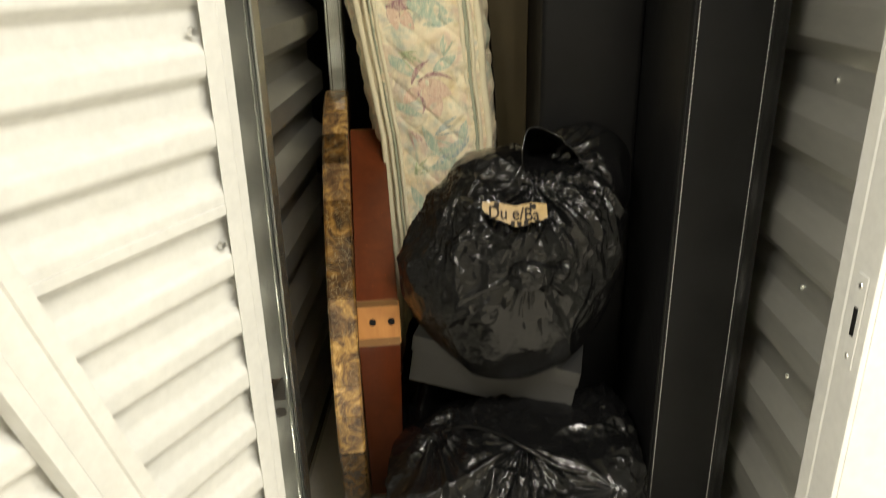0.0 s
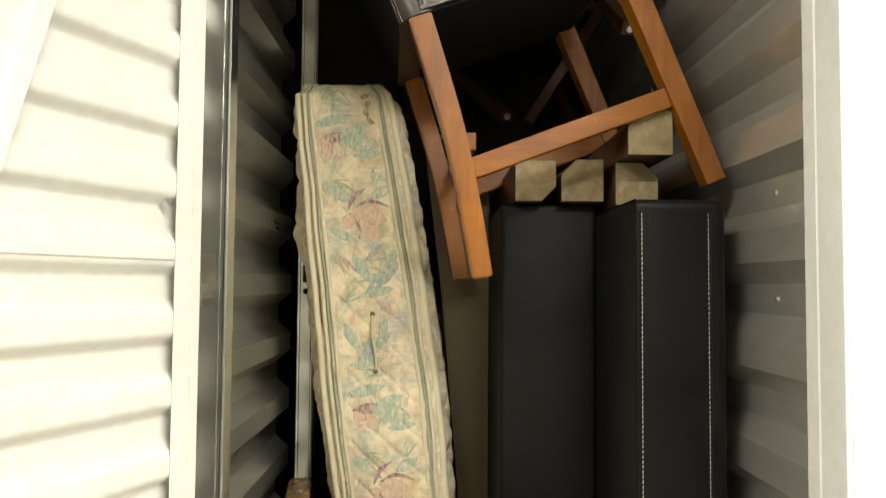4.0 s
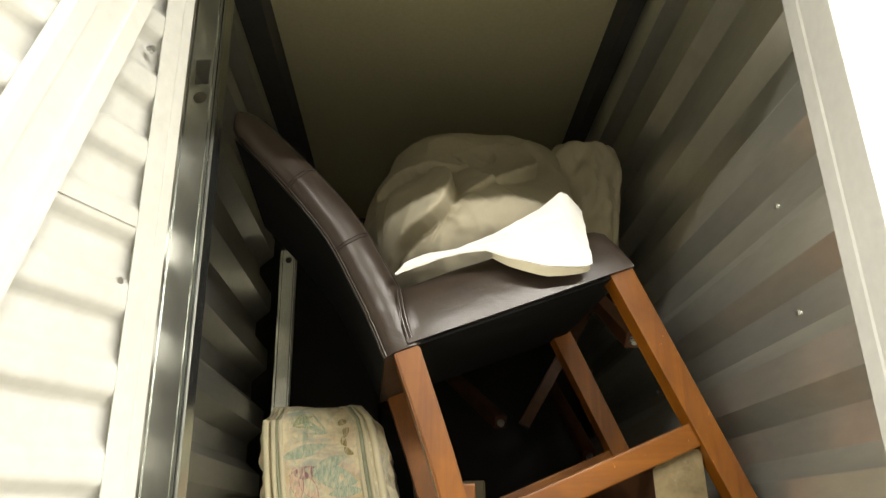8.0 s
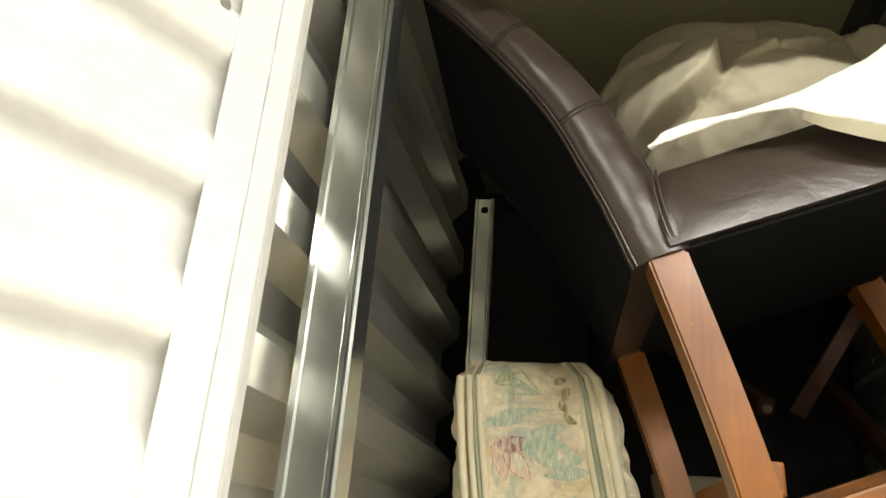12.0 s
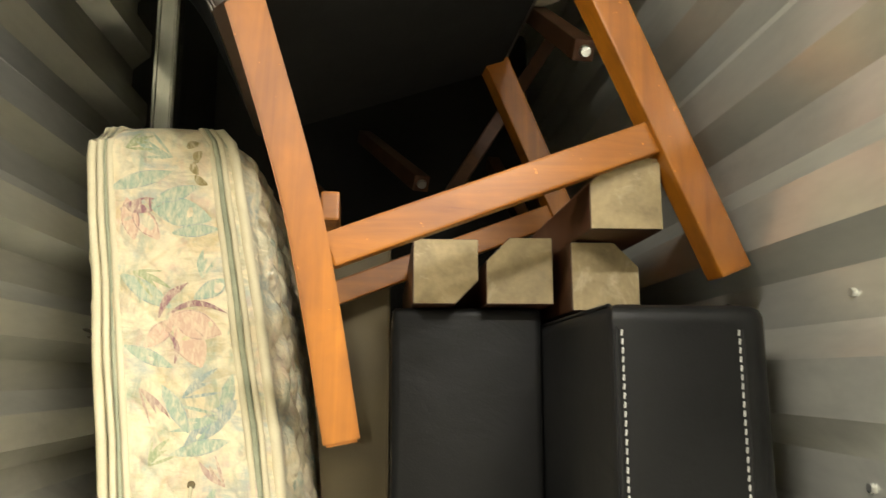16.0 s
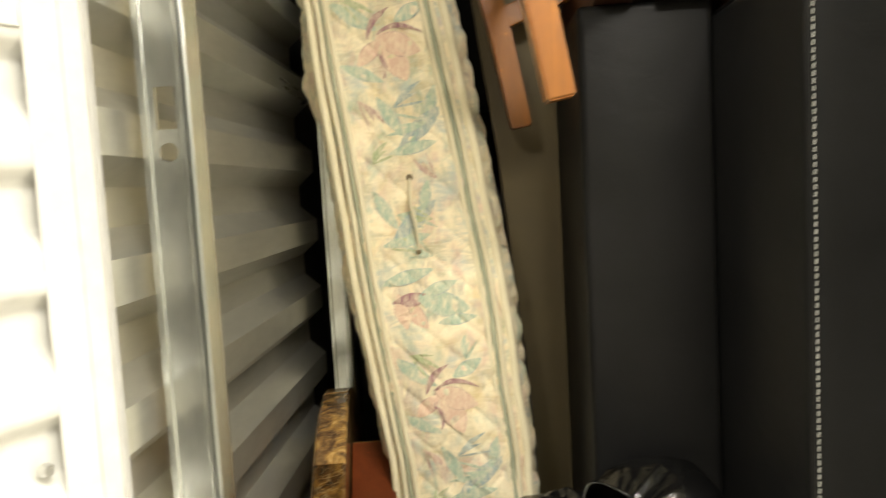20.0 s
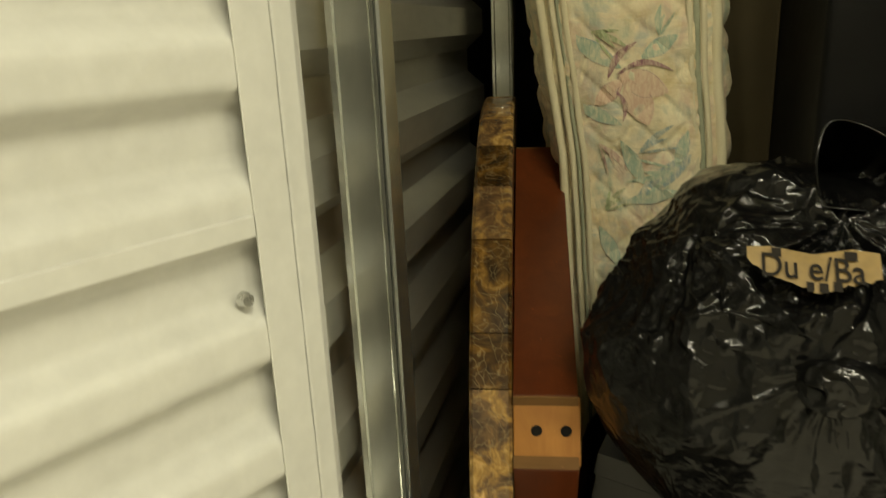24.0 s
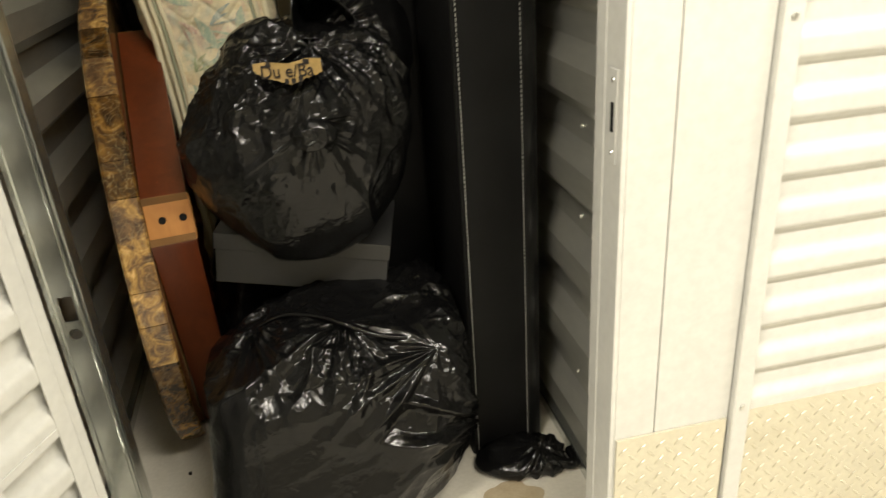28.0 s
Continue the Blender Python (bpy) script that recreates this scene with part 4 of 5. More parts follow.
def stool():
    root = thing("counter_stool", "tipped counter stool with brown leather seat and honey wood legs", "stool", "counter stools")
    for y in (NEAR, FAR):
        foot = Vector((REAR_FOOT[0], y, REAR_FOOT[1]))
        top = Vector((REAR_TOP[0], y, REAR_TOP[1]))
        mid = (foot + top) / 2 + Vector((0.012, 0, 0.004))
        bm = bmesh.new()
        path = smooth_path([foot, mid, top], 8)
        rings = []
        for i, p in enumerate(path):
            a, b = path[max(0, i - 1)], path[min(len(path) - 1, i + 1)]
            d = (b - a).normalized()
            w = Vector((d.z, 0, -d.x))
            k = 0.019 + 0.004 * i / len(path)
            rings.append([bm.verts.new(p + w * sx * k + Vector((0, sy * 0.021, 0))) for sx, sy in ((-1, -1), (1, -1), (1, 1), (-1, 1))])
        for r, s in zip(rings, rings[1:]):
            for k in range(4):
                bm.faces.new((r[k], r[(k + 1) % 4], s[(k + 1) % 4], s[k]))
        bm.faces.new(rings[0][::-1])
        bm.faces.new(rings[-1])
        bmesh.ops.recalc_face_normals(bm, faces=bm.faces[:])
        sharp = [e for e in bm.edges if e.calc_face_angle(0) > 0.9]
        bmesh.ops.bevel(bm, geom=sharp, offset=0.003, segments=2, affect="EDGES")
        part("leg", bm, STOOL_WOOD, root, smooth=40)
        part("leg", bar((FORE_TOP[0] - 0.009, y, FORE_TOP[1] + 0.02), (FORE_FOOT[0], y, FORE_FOOT[1]), 0.046, 0.045, (0, 1, 0), 0.003, 0.86), STOOL_WOOD, root)
        part("stretcher", bar((0.088, y, 1.722), (0.478, y, 1.872), 0.040, 0.024, (0, 1, 0), 0.003), STOOL_RAIL, root)
    part("stretcher", bar((0.088, NEAR + 0.024, 1.78), (0.088, FAR - 0.024, 1.78), 0.035, 0.022, (1, 0, 0), 0.003), STOOL_RAIL, root)
    # seat
    a, b = Vector((-0.012, 0, 2.018)), Vector((0.392, 0, 2.160))
    d = (b - a).normalized()
    n = Vector((-d.z, 0, d.x))
    ln = (b - a).length
    seat = bmesh.new()
    cols, rows = 26, 26
    y0, y1 = NEAR - 0.03, FAR + 0.03
    grid = {}
    shell = []
    for i in range(cols + 1):
        for j in range(rows + 1):
            u, v = i / cols, j / rows
            edge = min(u, 1 - u) * ln
            edgev = min(v, 1 - v) * (y1 - y0)
            r = 0.042
            drop = sum(r - math.sqrt(max(0, r * r - (r - e) ** 2)) if e < r else 0 for e in (edge, edgev))
            h = 0.105 - drop + 0.012 * math.sin(math.pi * u) * math.sin(math.pi * v) - (0.015 * max(0, u - 0.8) / 0.2)
            h += 0.003 * noise.noise(Vector((u * 7, v * 7, 3)))
            p = a + d * (u * ln) + n * h
            grid[i, j] = seat.verts.new((p.x, y0 + v * (y1 - y0), p.z))
            if i in (0, cols) or j in (0, rows):
                q = a + d * (u * ln)
                shell.append((i, j, q, y0 + v * (y1 - y0)))
    for i in range(cols):
        for j in range(rows):
            seat.faces.new((grid[i, j], grid[i + 1, j], grid[i + 1, j + 1], grid[i, j + 1]))
    low = {(i, j): seat.verts.new((q.x, y, q.z)) for i, j, q, y in shell}
    loop = [(i, 0) for i in range(cols)] + [(cols, j) for j in range(rows)] + [(i, rows) for i in range(cols, 0, -1)] + [(0, j) for j in range(rows, 0, -1)]
    for p, q in zip(loop, loop[1:] + loop[:1]):
        seat.faces.new((grid[p], low[p], low[q], grid[q]))
    seat.faces.new([low[p] for p in loop])
    part("seat", seat, BROWN_LEATHER, root, smooth=65)
    cover = bmesh.new()
    for off in (-0.001, -0.006):
        cover.faces.new([cover.verts.new((p.x, y, p.z)) for p, y in ((a + d * 0.012 + n * off, y0 + 0.012), (b - d * 0.012 + n * off, y0 + 0.012), (b - d * 0.012 + n * off, y1 - 0.012), (a + d * 0.012 + n * off, y1 - 0.012))])
    bmesh.ops.bridge_loops(cover, edges=cover.edges[:])
    part("dust_cover", cover, HOLLOW, root, "black cloth under the seat")
    for inset in (0.003, 0.009):
        part("seat_welt", tube(smooth_path([a + d * (inset + 0.012 * k * k) + n * (0.008 + 0.088 * k) + Vector((0, y0 - 0.0005 + 0.012 * max(0.0, k - 0.7), 0)) for k in (0.0, 0.3, 0.6, 0.85, 1.0)], 4), 0.0013, 6), BROWN_LEATHER, root)
    # curved padded back
    spine = smooth_path([(REAR_TOP[0] + 0.000, 0, REAR_TOP[1]), (-0.054, 0, 2.115), (-0.116, 0, 2.234), (-0.208, 0, 2.348), (-0.318, 0, 2.464)], 10)
    bm = bmesh.new()
    rings = []
    half = 0.034

    def roll(ox):
        """How far the padded edge bulges towards the doorway at a place across it."""
        return 0.026 * (1 - min(1.0, abs(ox) / half) ** 2.4) ** 0.55

    across = [-half * math.cos(math.pi * k / 14) for k in range(15)]
    prof = [(ox, -1, -roll(ox)) for ox in across] + [(-ox, 1, roll(ox)) for ox in across]
    for i, p in enumerate(spine):
        a, b = spine[max(0, i - 1)], spine[min(len(spine) - 1, i + 1)]
        d = (b - a).normalized()
        w = Vector((d.z, 0, -d.x))
        t = i / (len(spine) - 1)
        fat = 1.0 - 0.22 * t
        if t > 0.9:
            fat *= math.sqrt(max(0.05, 1 - ((t - 0.9) / 0.11) ** 2))
        ring = []
        for ox, cy, oy in prof:
            y = NEAR + 0.002 + oy if cy < 0 else FAR - 0.002 + oy
            wave = 0.0014 * noise.noise(Vector((ox * 30, cy, t * 26)))
            nip = min(abs(t - 0.465), abs(t - 0.735))
            wave += (0.0022 * math.exp(-(nip / 0.012) ** 2) + 0.0007 * noise.noise(Vector((ox * 50, cy + 4, t * 90)))) * -cy
            ring.append(bm.verts.new(p + w * (ox * fat * 1.14 + wave - 0.009 * min(1.0, t / 0.35)) + Vector((0, y + wave, 0))))
        rings.append(ring)
    m = len(prof)
    for r0, r1 in zip(rings, rings[1:]):
        for k in range(m):
            bm.faces.new((r0[k], r0[(k + 1) % m], r1[(k + 1) % m], r1[k]))
    bm.faces.new(rings[0][::-1])
    bm.faces.new(rings[-1])
    back = part("backrest", bm, BROWN_LEATHER, root, smooth=60)
    cover = bmesh.new()
    rows = []
    for i, p in enumerate(spine[:-2]):
        a, b = spine[max(0, i - 1)], spine[min(len(spine) - 1, i + 1)]
        d = (b - a).normalized()
        t = i / (len(spine) - 1)
        q = p - Vector((d.z, 0, -d.x)) * (half * (1 - 0.22 * t) * 1.14 + 0.009 * min(1.0, t / 0.35) + 0.0015)
        rows.append([cover.verts.new((q.x, y, q.z)) for y in (NEAR + 0.006, FAR - 0.006)])
    for r0, r1 in zip(rows, rows[1:]):
        cover.faces.new((r0[0], r0[1], r1[1], r1[0]))
    part("outer_cover", cover, BLACK_CLOTH, back, "black cloth on the outside of the backrest", smooth=60)
    edge = []
    for i, p in enumerate(spine[:-3]):
        a, b = spine[max(0, i - 1)], spine[min(len(spine) - 1, i + 1)]
        d = (b - a).normalized()
        t = i / (len(spine) - 1)
        edge.append((p, Vector((-d.z, 0, d.x)), 1 - 0.22 * t, 0.009 * min(1.0, t / 0.35)))
    for ox, thick in ((0.0335, 0.0019), (0.0305, 0.0014)):
        line = [p + w * (ox * fat * 1.14 + more) + Vector((0, NEAR + 0.001 - roll(ox), 0)) for p, w, fat, more in edge]
        part("piping", tube(line, thick, 6), BROWN_LEATHER, back, "stitched leather welt")
    line = [p + w * (-0.033 * fat * 1.14 + more) + Vector((0, NEAR + 0.001 - roll(0.033), 0)) for p, w, fat, more in edge]
    part("piping", tube(line, 0.0013, 6), DARK_THREAD, back, "dark stitched edge")
    for t in (0.465, 0.735):
        i = int(t * (len(spine) - 1))
        d = (spine[i + 1] - spine[i - 1]).normalized()
        w = Vector((d.z, 0, -d.x)) * (1.0 - 0.22 * t) * 1.14
        for shift in (-0.003, 0.003):
            at = spine[i] + d * shift - Vector((d.z, 0, -d.x)) * 0.009 + Vector((0, NEAR + 0.002, 0))
            arc = [at + w * ox + Vector((0, -roll(ox) - 0.0002, 0)) for ox in (-0.034, -0.031, -0.024, -0.012, 0.0, 0.012, 0.024, 0.031, 0.034)]
            part("seam", tube(smooth_path(arc, 3), 0.0012, 6), DARK_THREAD, back)
    for ob in root.children_recursive:
        for v in ob.data.vertices:
            v.co.x -= 0.056 * (v.co.y - NEAR)
            v.co.y += 0.016 + 0.055 * (v.co.x - 0.13) + 0.02 * (v.co.z - 1.72)
    return root


stool()


def back_stool():
    """A second stool further in, lying tilted with its feet towards the doorway; its seat is an added dark slab."""
    root = thing("counter_stool", "counter stool lying tilted, wood darkened as in shade, glides on its feet", "stool", "counter stools")
    run = Vector((-0.03, 0.36, 0.27))
    for f, k in (((0.457, 1.60, 2.085), 0.85), ((0.222, 2.025, 1.978), 1.2), ((0.47, 2.14, 1.90), 1.0), ((0.03, 2.2, 1.95), 1.0)):
        f = Vector(f)
        part("leg", bar(f + run * 0.012, f + run * k + Vector((-0.1, 0, -0.08)) * (f.x < 0.3), 0.034, 0.034, (0, 0, 1), 0.003), SHADED_WOOD, root)
        part("glide", disc(f, -run, 0.010, 0.007, 14), SCREW, root, "small round metal glide")
    part("stretcher", bar((0.545, 2.10, 2.38), (0.29, 2.10, 1.98), 0.030, 0.022, (0, 1, 0), 0.003), SHADED_WOOD, root)
    # oversized black slab added to block the lit wall and darken the depth
    part("seat", box((-0.12, 2.62, 1.64), (0.57, 2.74, 2.62), 0.03, 3), BLACK_LEATHER, root, smooth=50)
    return root


back_stool()

# ---- round table on its rim, legs removed ----
TAB_Y, TAB_Z, TAB_R, TAB_T = 1.795, 0.46, 0.55, 0.055
TAB_YAW = Matrix.Translation((-0.235, 1.245, 0)) @ Matrix.Rotation(radians(7.6), 4, "Z") @ Matrix.Translation((0, -1.245, 0))
table = thing("round_table", "round stone-edged table standing on its rim, legs removed", "table")


def on_table(bm):
    bmesh.ops.transform(bm, matrix=TAB_YAW, verts=bm.verts[:])
    return bm


def rim_sector(a0, a1, r0, r1, x0, x1):
    bm = bmesh.new()
    rings = []
    for x, rr in ((x0, r1 - 0.004), (x0 + 0.005, r1), (x1 - 0.005, r1), (x1, r1 - 0.004)):
        rings.append([bm.verts.new((x, TAB_Y - rr * math.cos(a0 + (a1 - a0) * k / 4), TAB_Z + rr * math.sin(a0 + (a1 - a0) * k / 4))) for k in range(5)])
    inner = [[bm.verts.new((x, TAB_Y - r0 * math.cos(a0 + (a1 - a0) * k / 4), TAB_Z + r0 * math.sin(a0 + (a1 - a0) * k / 4))) for k in range(5)] for x in (x0, x1)]
    rings = [inner[0]] + rings + [inner[1]]
    for r, s in zip(rings, rings[1:] + rings[:1]):
        for k in range(4):
            bm.faces.new((r[k], r[k + 1], s[k + 1], s[k]))
    bm.faces.new([r[0] for r in rings])
    bm.faces.new([r[-1] for r in rings][::-1])
    return bm


ARC0, ARC1 = -math.asin((TAB_Z - 0.003) / TAB_R), math.pi + math.asin((TAB_Z - 0.003) / TAB_R)
core_r = TAB_R - 0.061
core_a = math.asin((TAB_Z - 0.004) / core_r)
core = prism([(TAB_Y - core_r * math.cos(a), TAB_Z + core_r * math.sin(a)) for a in np.linspace(-core_a, math.pi + core_a, 70)], 0, -TAB_T / 2 + 0.002, TAB_T / 2 - 0.002)
part("tabletop", on_table(core), MARBLE, table)
random.seed(5)
ang = ARC0
while ang < ARC1 - 0.01:
    span = random.choice((0.13, 0.17, 0.24, 0.32, 0.40))
    end = min(ang + span, ARC1)
    tall = TAB_R + random.uniform(-0.0012, 0.0012)
    part("stone_block", on_table(rim_sector(ang, end - 0.0025, TAB_R - 0.06, tall, -TAB_T / 2, TAB_T / 2)), random.choice((MARBLE, MARBLE, GOLD_STONE, DARK_STONE)), table, smooth=30)
    ang = end

# square apron, one clipped corner towards the doorway
CORNER = radians(19.8)


def apron_pt(r, a):
    return (TAB_Y - r * math.cos(a), TAB_Z + r * math.sin(a))


AX0, AX1 = TAB_T / 2 + 0.001, TAB_T / 2 + 0.082
corners = [CORNER + k * math.pi / 2 for k in range(4)]
for k in range(4):
    a, b = corners[k], corners[(k + 1) % 4]
    p, q = Vector(apron_pt(0.605, a)), Vector(apron_pt(0.605, b))
    d = (q - p).normalized()
    inn = Vector((TAB_Y, TAB_Z)) - (p + q) / 2
    inn.normalize()
    p, q = p + d * (0.25 if k == 1 else 0.064), q - d * (0.25 if k == 0 else 0.064)
    if p.y < 0.02:
        p = p + (q - p) * ((0.02 - p.y) / (q.y - p.y))
    if q.y < 0.02:
        q = q + (p - q) * ((0.02 - q.y) / (p.y - q.y))
    part("apron", on_table(prism([tuple(p), tuple(q), tuple(q + inn * 0.022), tuple(p + inn * 0.022)], 0, AX0, AX1, 0.0015)), APRON_WOOD, table)
    for e, way in ((p, d), (q, -d)):
        if e.y > 0.05:
            part("apron_end", on_table(prism([tuple(e - way * 0.0002), tuple(e - way * 0.0022), tuple(e - way * 0.0022 + inn * 0.022), tuple(e - way * 0.0002 + inn * 0.022)], 0, AX0, AX1)), END_GRAIN, table, "sawn end of the apron board")
    if k in (1, 3):
        continue
    c = Vector(apron_pt(0.571, a))
    out = Vector(apron_pt(1.0, a)) - Vector(apron_pt(0.0, a))
    out.normalize()
    side = Vector((-out.y, out.x))
    block = part("corner_block", on_table(prism([tuple(c - out * 0.022 + side * 0.044), tuple(c - out * 0.022 - side * 0.044), tuple(c - out * 0.085 - side * 0.03), tuple(c - out * 0.085 + side * 0.03)], 0, AX0, AX1 + 0.003, 0.002)), PALE_WOOD, table, "pale raw corner block with two bolt holes")
    for dx in (0.033, 0.070):
        h = c - out * 0.0218
        bm = disc((AX0 + dx - 0.004, h.x, h.y), (0, out.x, out.y), 0.0078, 0.002, 16)
        part("bolt_hole", on_table(bm), HOLLOW, block, "dark bolt hole")


# ---- black plastic bags ----


@functools.lru_cache(maxsize=None)
def ball(level):
    """An evenly divided sphere: corner directions and triangles."""
    bm = bmesh.new()
    bmesh.ops.create_icosphere(bm, subdivisions=1, radius=1.0)
    bm.verts.index_update()
    d = np.array([v.co[:] for v in bm.verts])
    f = np.array([[v.index for v in q.verts] for q in bm.faces])
    bm.free()
    for _ in range(level - 1):
        n = len(d)
        e = np.sort(np.concatenate([f[:, [0, 1]], f[:, [1, 2]], f[:, [2, 0]]]), axis=1)
        pairs, inv = np.unique(e, axis=0, return_inverse=True)
        inv = inv.reshape(3, -1)
        m01, m12, m20 = inv[0] + n, inv[1] + n, inv[2] + n
        d = np.concatenate([d, d[pairs[:, 0]] + d[pairs[:, 1]]])
        f = np.concatenate([np.stack([f[:, 0], m01, m20], 1), np.stack([f[:, 1], m12, m01], 1), np.stack([f[:, 2], m20, m12], 1), np.stack([m01, m12, m20], 1)])
        d = d / np.linalg.norm(d, axis=1, keepdims=True)
    return d, f


def corner_normals(p, f):
    n = np.cross(p[f[:, 1]] - p[f[:, 0]], p[f[:, 2]] - p[f[:, 0]])
    out = np.stack([sum(np.bincount(f[:, k], n[:, a], len(p)) for k in range(3)) for a in range(3)], 1)
    return out / np.maximum(np.linalg.norm(out, axis=1, keepdims=True), 1e-12)


def field(p, scale, off):
    """Smooth noise at each place."""
    s = np.broadcast_to(np.asarray(scale, float), (3,))
    q = p * s + off
    return np.array([noise.noise(v) for v in q.tolist()])


def ridges(v):
    """Turns noise into sharp-crested folds between 0 and 1."""
    return np.clip(1 - 2.4 * np.abs(v), 0, 1)


def skin_part(name, p, f, mat, parent, label=""):
    me = bpy.data.meshes.new(name)
    me.vertices.add(len(p))
    me.vertices.foreach_set("co", p.astype(np.float32).ravel())
    me.loops.add(3 * len(f))
    me.loops.foreach_set("vertex_index", f.astype(np.int32).ravel())
    me.polygons.add(len(f))
    me.polygons.foreach_set("loop_start", np.arange(0, 3 * len(f), 3, dtype=np.int32))
    me.update(calc_edges=True)
    me.shade_smooth()
    me.materials.append(mat)
    ob = new(name, me)
    ob.parent = parent
    if label:
        tagged(ob, label)
    return ob


def full_form(centre, outline, front, back, power, level):
    """A filled form whose outline, seen along y, is a table of (degrees, radius); power sets how boxy its depth is."""
    d, f = ball(level)
    ang = np.degrees(np.arctan2(d[:, 2], d[:, 0])) % 360
    table = sorted((a % 360, r) for a, r in outline)
    steps = np.arange(0, 360, 3.0)
    r = np.interp(steps, [a for a, _ in table], [v for _, v in table], period=360)
    for _ in range(2):
        r = (np.roll(r, 1) + 2 * r + np.roll(r, -1)) / 4
    reach = np.interp(ang, steps, r, period=360)
    flat = np.hypot(d[:, 0], d[:, 2])
    k = (flat ** power + np.abs(d[:, 1]) ** power) ** (-1.0 / power)
    deep = np.where(d[:, 1] < 0, front, back)
    p = np.stack([d[:, 0] * k * reach, d[:, 1] * k * deep, d[:, 2] * k * reach], 1)
    return p + np.array(centre), f


def pleats(p, at, height, reach, count, seed, dip=0.0, way=None):
    """Film gathered at a point: sharp folds that run away from it and die out."""
    v = p - np.array(at)
    dist = np.linalg.norm(v, axis=1)
    th = np.arctan2(v[:, 2] + 0.6 * v[:, 1], v[:, 0])
    q = np.stack([np.cos(th) * count, np.sin(th) * count, dist * 5 + seed], 1)
    big = ridges(np.array([noise.noise(w) for w in q.tolist()]))
    small = ridges(np.array([noise.noise(w) for w in (q * np.array([2.3, 2.3, 1.6]) + 7).tolist()]))
    wander = 0.55 + 0.9 * field(p, 6.0, np.array([seed, 2.0, 4.0]))
    fade = np.exp(-(dist / reach) ** 1.5) * (1 - np.exp(-(dist / 0.022) ** 2)) * np.clip(wander, 0.1, 1.3)
    if way is not None:
        fade = fade * np.clip(0.35 + 0.75 * np.cos(th - radians(way)), 0.04, 1)
    return height * fade * (big + 0.25 * small - 0.5) - dip * np.exp(-(dist / 0.03) ** 2)


def crinkles(p, seed, big, fine, gather):
    """Soft swells, long creases and, in patches, a net of fine creases."""
    off = np.array([seed * 1.7, seed * 0.9, seed * 2.3])
    patch = np.clip(0.5 + 2.2 * field(p, 7.0, off), 0, 1) * gather(p)
    h = 0.45 * big * field(p, 4.5, off)
    warp = 0.05 * np.stack([field(p, 6.0, off + 20), field(p, 6.0, off + 30), field(p, 6.0, off + 40)], 1)
    h += big * 0.9 * ridges(field(p + warp, (11.0, 11.0, 4.0), off + 3)) ** 1.6 * (0.15 + 0.85 * patch)
    h += fine * ridges(field(p + warp, (26.0, 26.0, 14.0), off + 5)) ** 1.4 * patch
    return h + 0.45 * fine * ridges(field(p, 55.0, off + 9)) * patch


def taut(p, centre, seed, count=26):
    """Film pulled flat between what it holds: planes cut the form to facets that meet in soft ridges."""
    rng = np.random.RandomState(seed)
    v = p - centre
    span = np.abs(v).max(0)
    u = v / span
    r = np.linalg.norm(u, axis=1)
    way = rng.normal(size=(count, 3))
    way /= np.linalg.norm(way, axis=1, keepdims=True)
    lim = rng.uniform(0.86, 1.02, count)
    cosine = (u @ way.T) / r[:, None]
    cut = np.where(cosine > 0.2, lim / np.maximum(cosine, 0.2), 9.0)
    cut = np.minimum(-np.log(np.exp(-24 * cut).sum(1)) / 24, r + 0.02)
    blend = np.minimum(r, 0.25 * r + 0.75 * np.minimum(cut, r + 0.01))
    return centre + v * (blend / r)[:, None]


def bag_mesh(centre, outline, front, back, power, level, seed, big, fine, pinches, gather, rest, shape=None):
    p, f = full_form(centre, outline, front, back, power, level)
    if shape:
        p = shape(p)
    p = taut(p, np.array(centre), seed, 26 if power < 4 else 8)
    n = corner_normals(p, f)
    h = crinkles(p, seed, big, fine, gather)
    for k, (at, height, reach, count, dip, *way) in enumerate(pinches):
        h += pleats(p, at, height, reach, count, seed + 11 * k, dip, *way)
    p = p + n * h[:, None]
    low = rest(p)
    p[:, 2] = np.where(p[:, 2] < low, low + 0.12 * (p[:, 2] - low) * (p[:, 2] > low - 0.02) , p[:, 2])
    p[:, 2] = np.maximum(p[:, 2], 0.001)
    return p, f


def small_bag(centre, radii, seed, power=2.3, big=0.016, fine=0.006, pinches=(), floor_z=0.0):
    rx, ry, rz = radii
    ring = [(a, rx * rz / math.hypot(rz * math.cos(radians(a)), rx * math.sin(radians(a)))) for a in range(0, 360, 15)]
    return bag_mesh(centre, ring, ry, ry, power, 6, seed, big, fine, pinches, lambda p: np.ones(len(p)), lambda p: np.full(len(p), floor_z))


def sheet(fn, nu, nv, thick=0.0):
    """A curved sheet from a function of two values from 0 to 1, with a little thickness."""
    bm = bmesh.new()
    g = [[bm.verts.new(fn(i / nu, j / nv)) for j in range(nv + 1)] for i in range(nu + 1)]
    for i in range(nu):
        for j in range(nv):
            bm.faces.new((g[i][j], g[i + 1][j], g[i + 1][j + 1], g[i][j + 1]))
    if thick:
        bmesh.ops.recalc_face_normals(bm, faces=bm.faces[:])
        bmesh.ops.solidify(bm, geom=bm.faces[:], thickness=thick)
    return bm


lower_bag = thing("trash_bag", "large full black plastic bag on the floor", "plastic bag", "black plastic bags")
LOWER_RING = [(0, 0.262), (20, 0.262), (36, 0.30), (46, 0.295), (60, 0.25), (75, 0.228), (90, 0.220), (108, 0.228), (122, 0.25), (136, 0.292), (148, 0.290), (162, 0.262), (180, 0.255), (215, 0.30), (270, 0.215), (325, 0.30)]


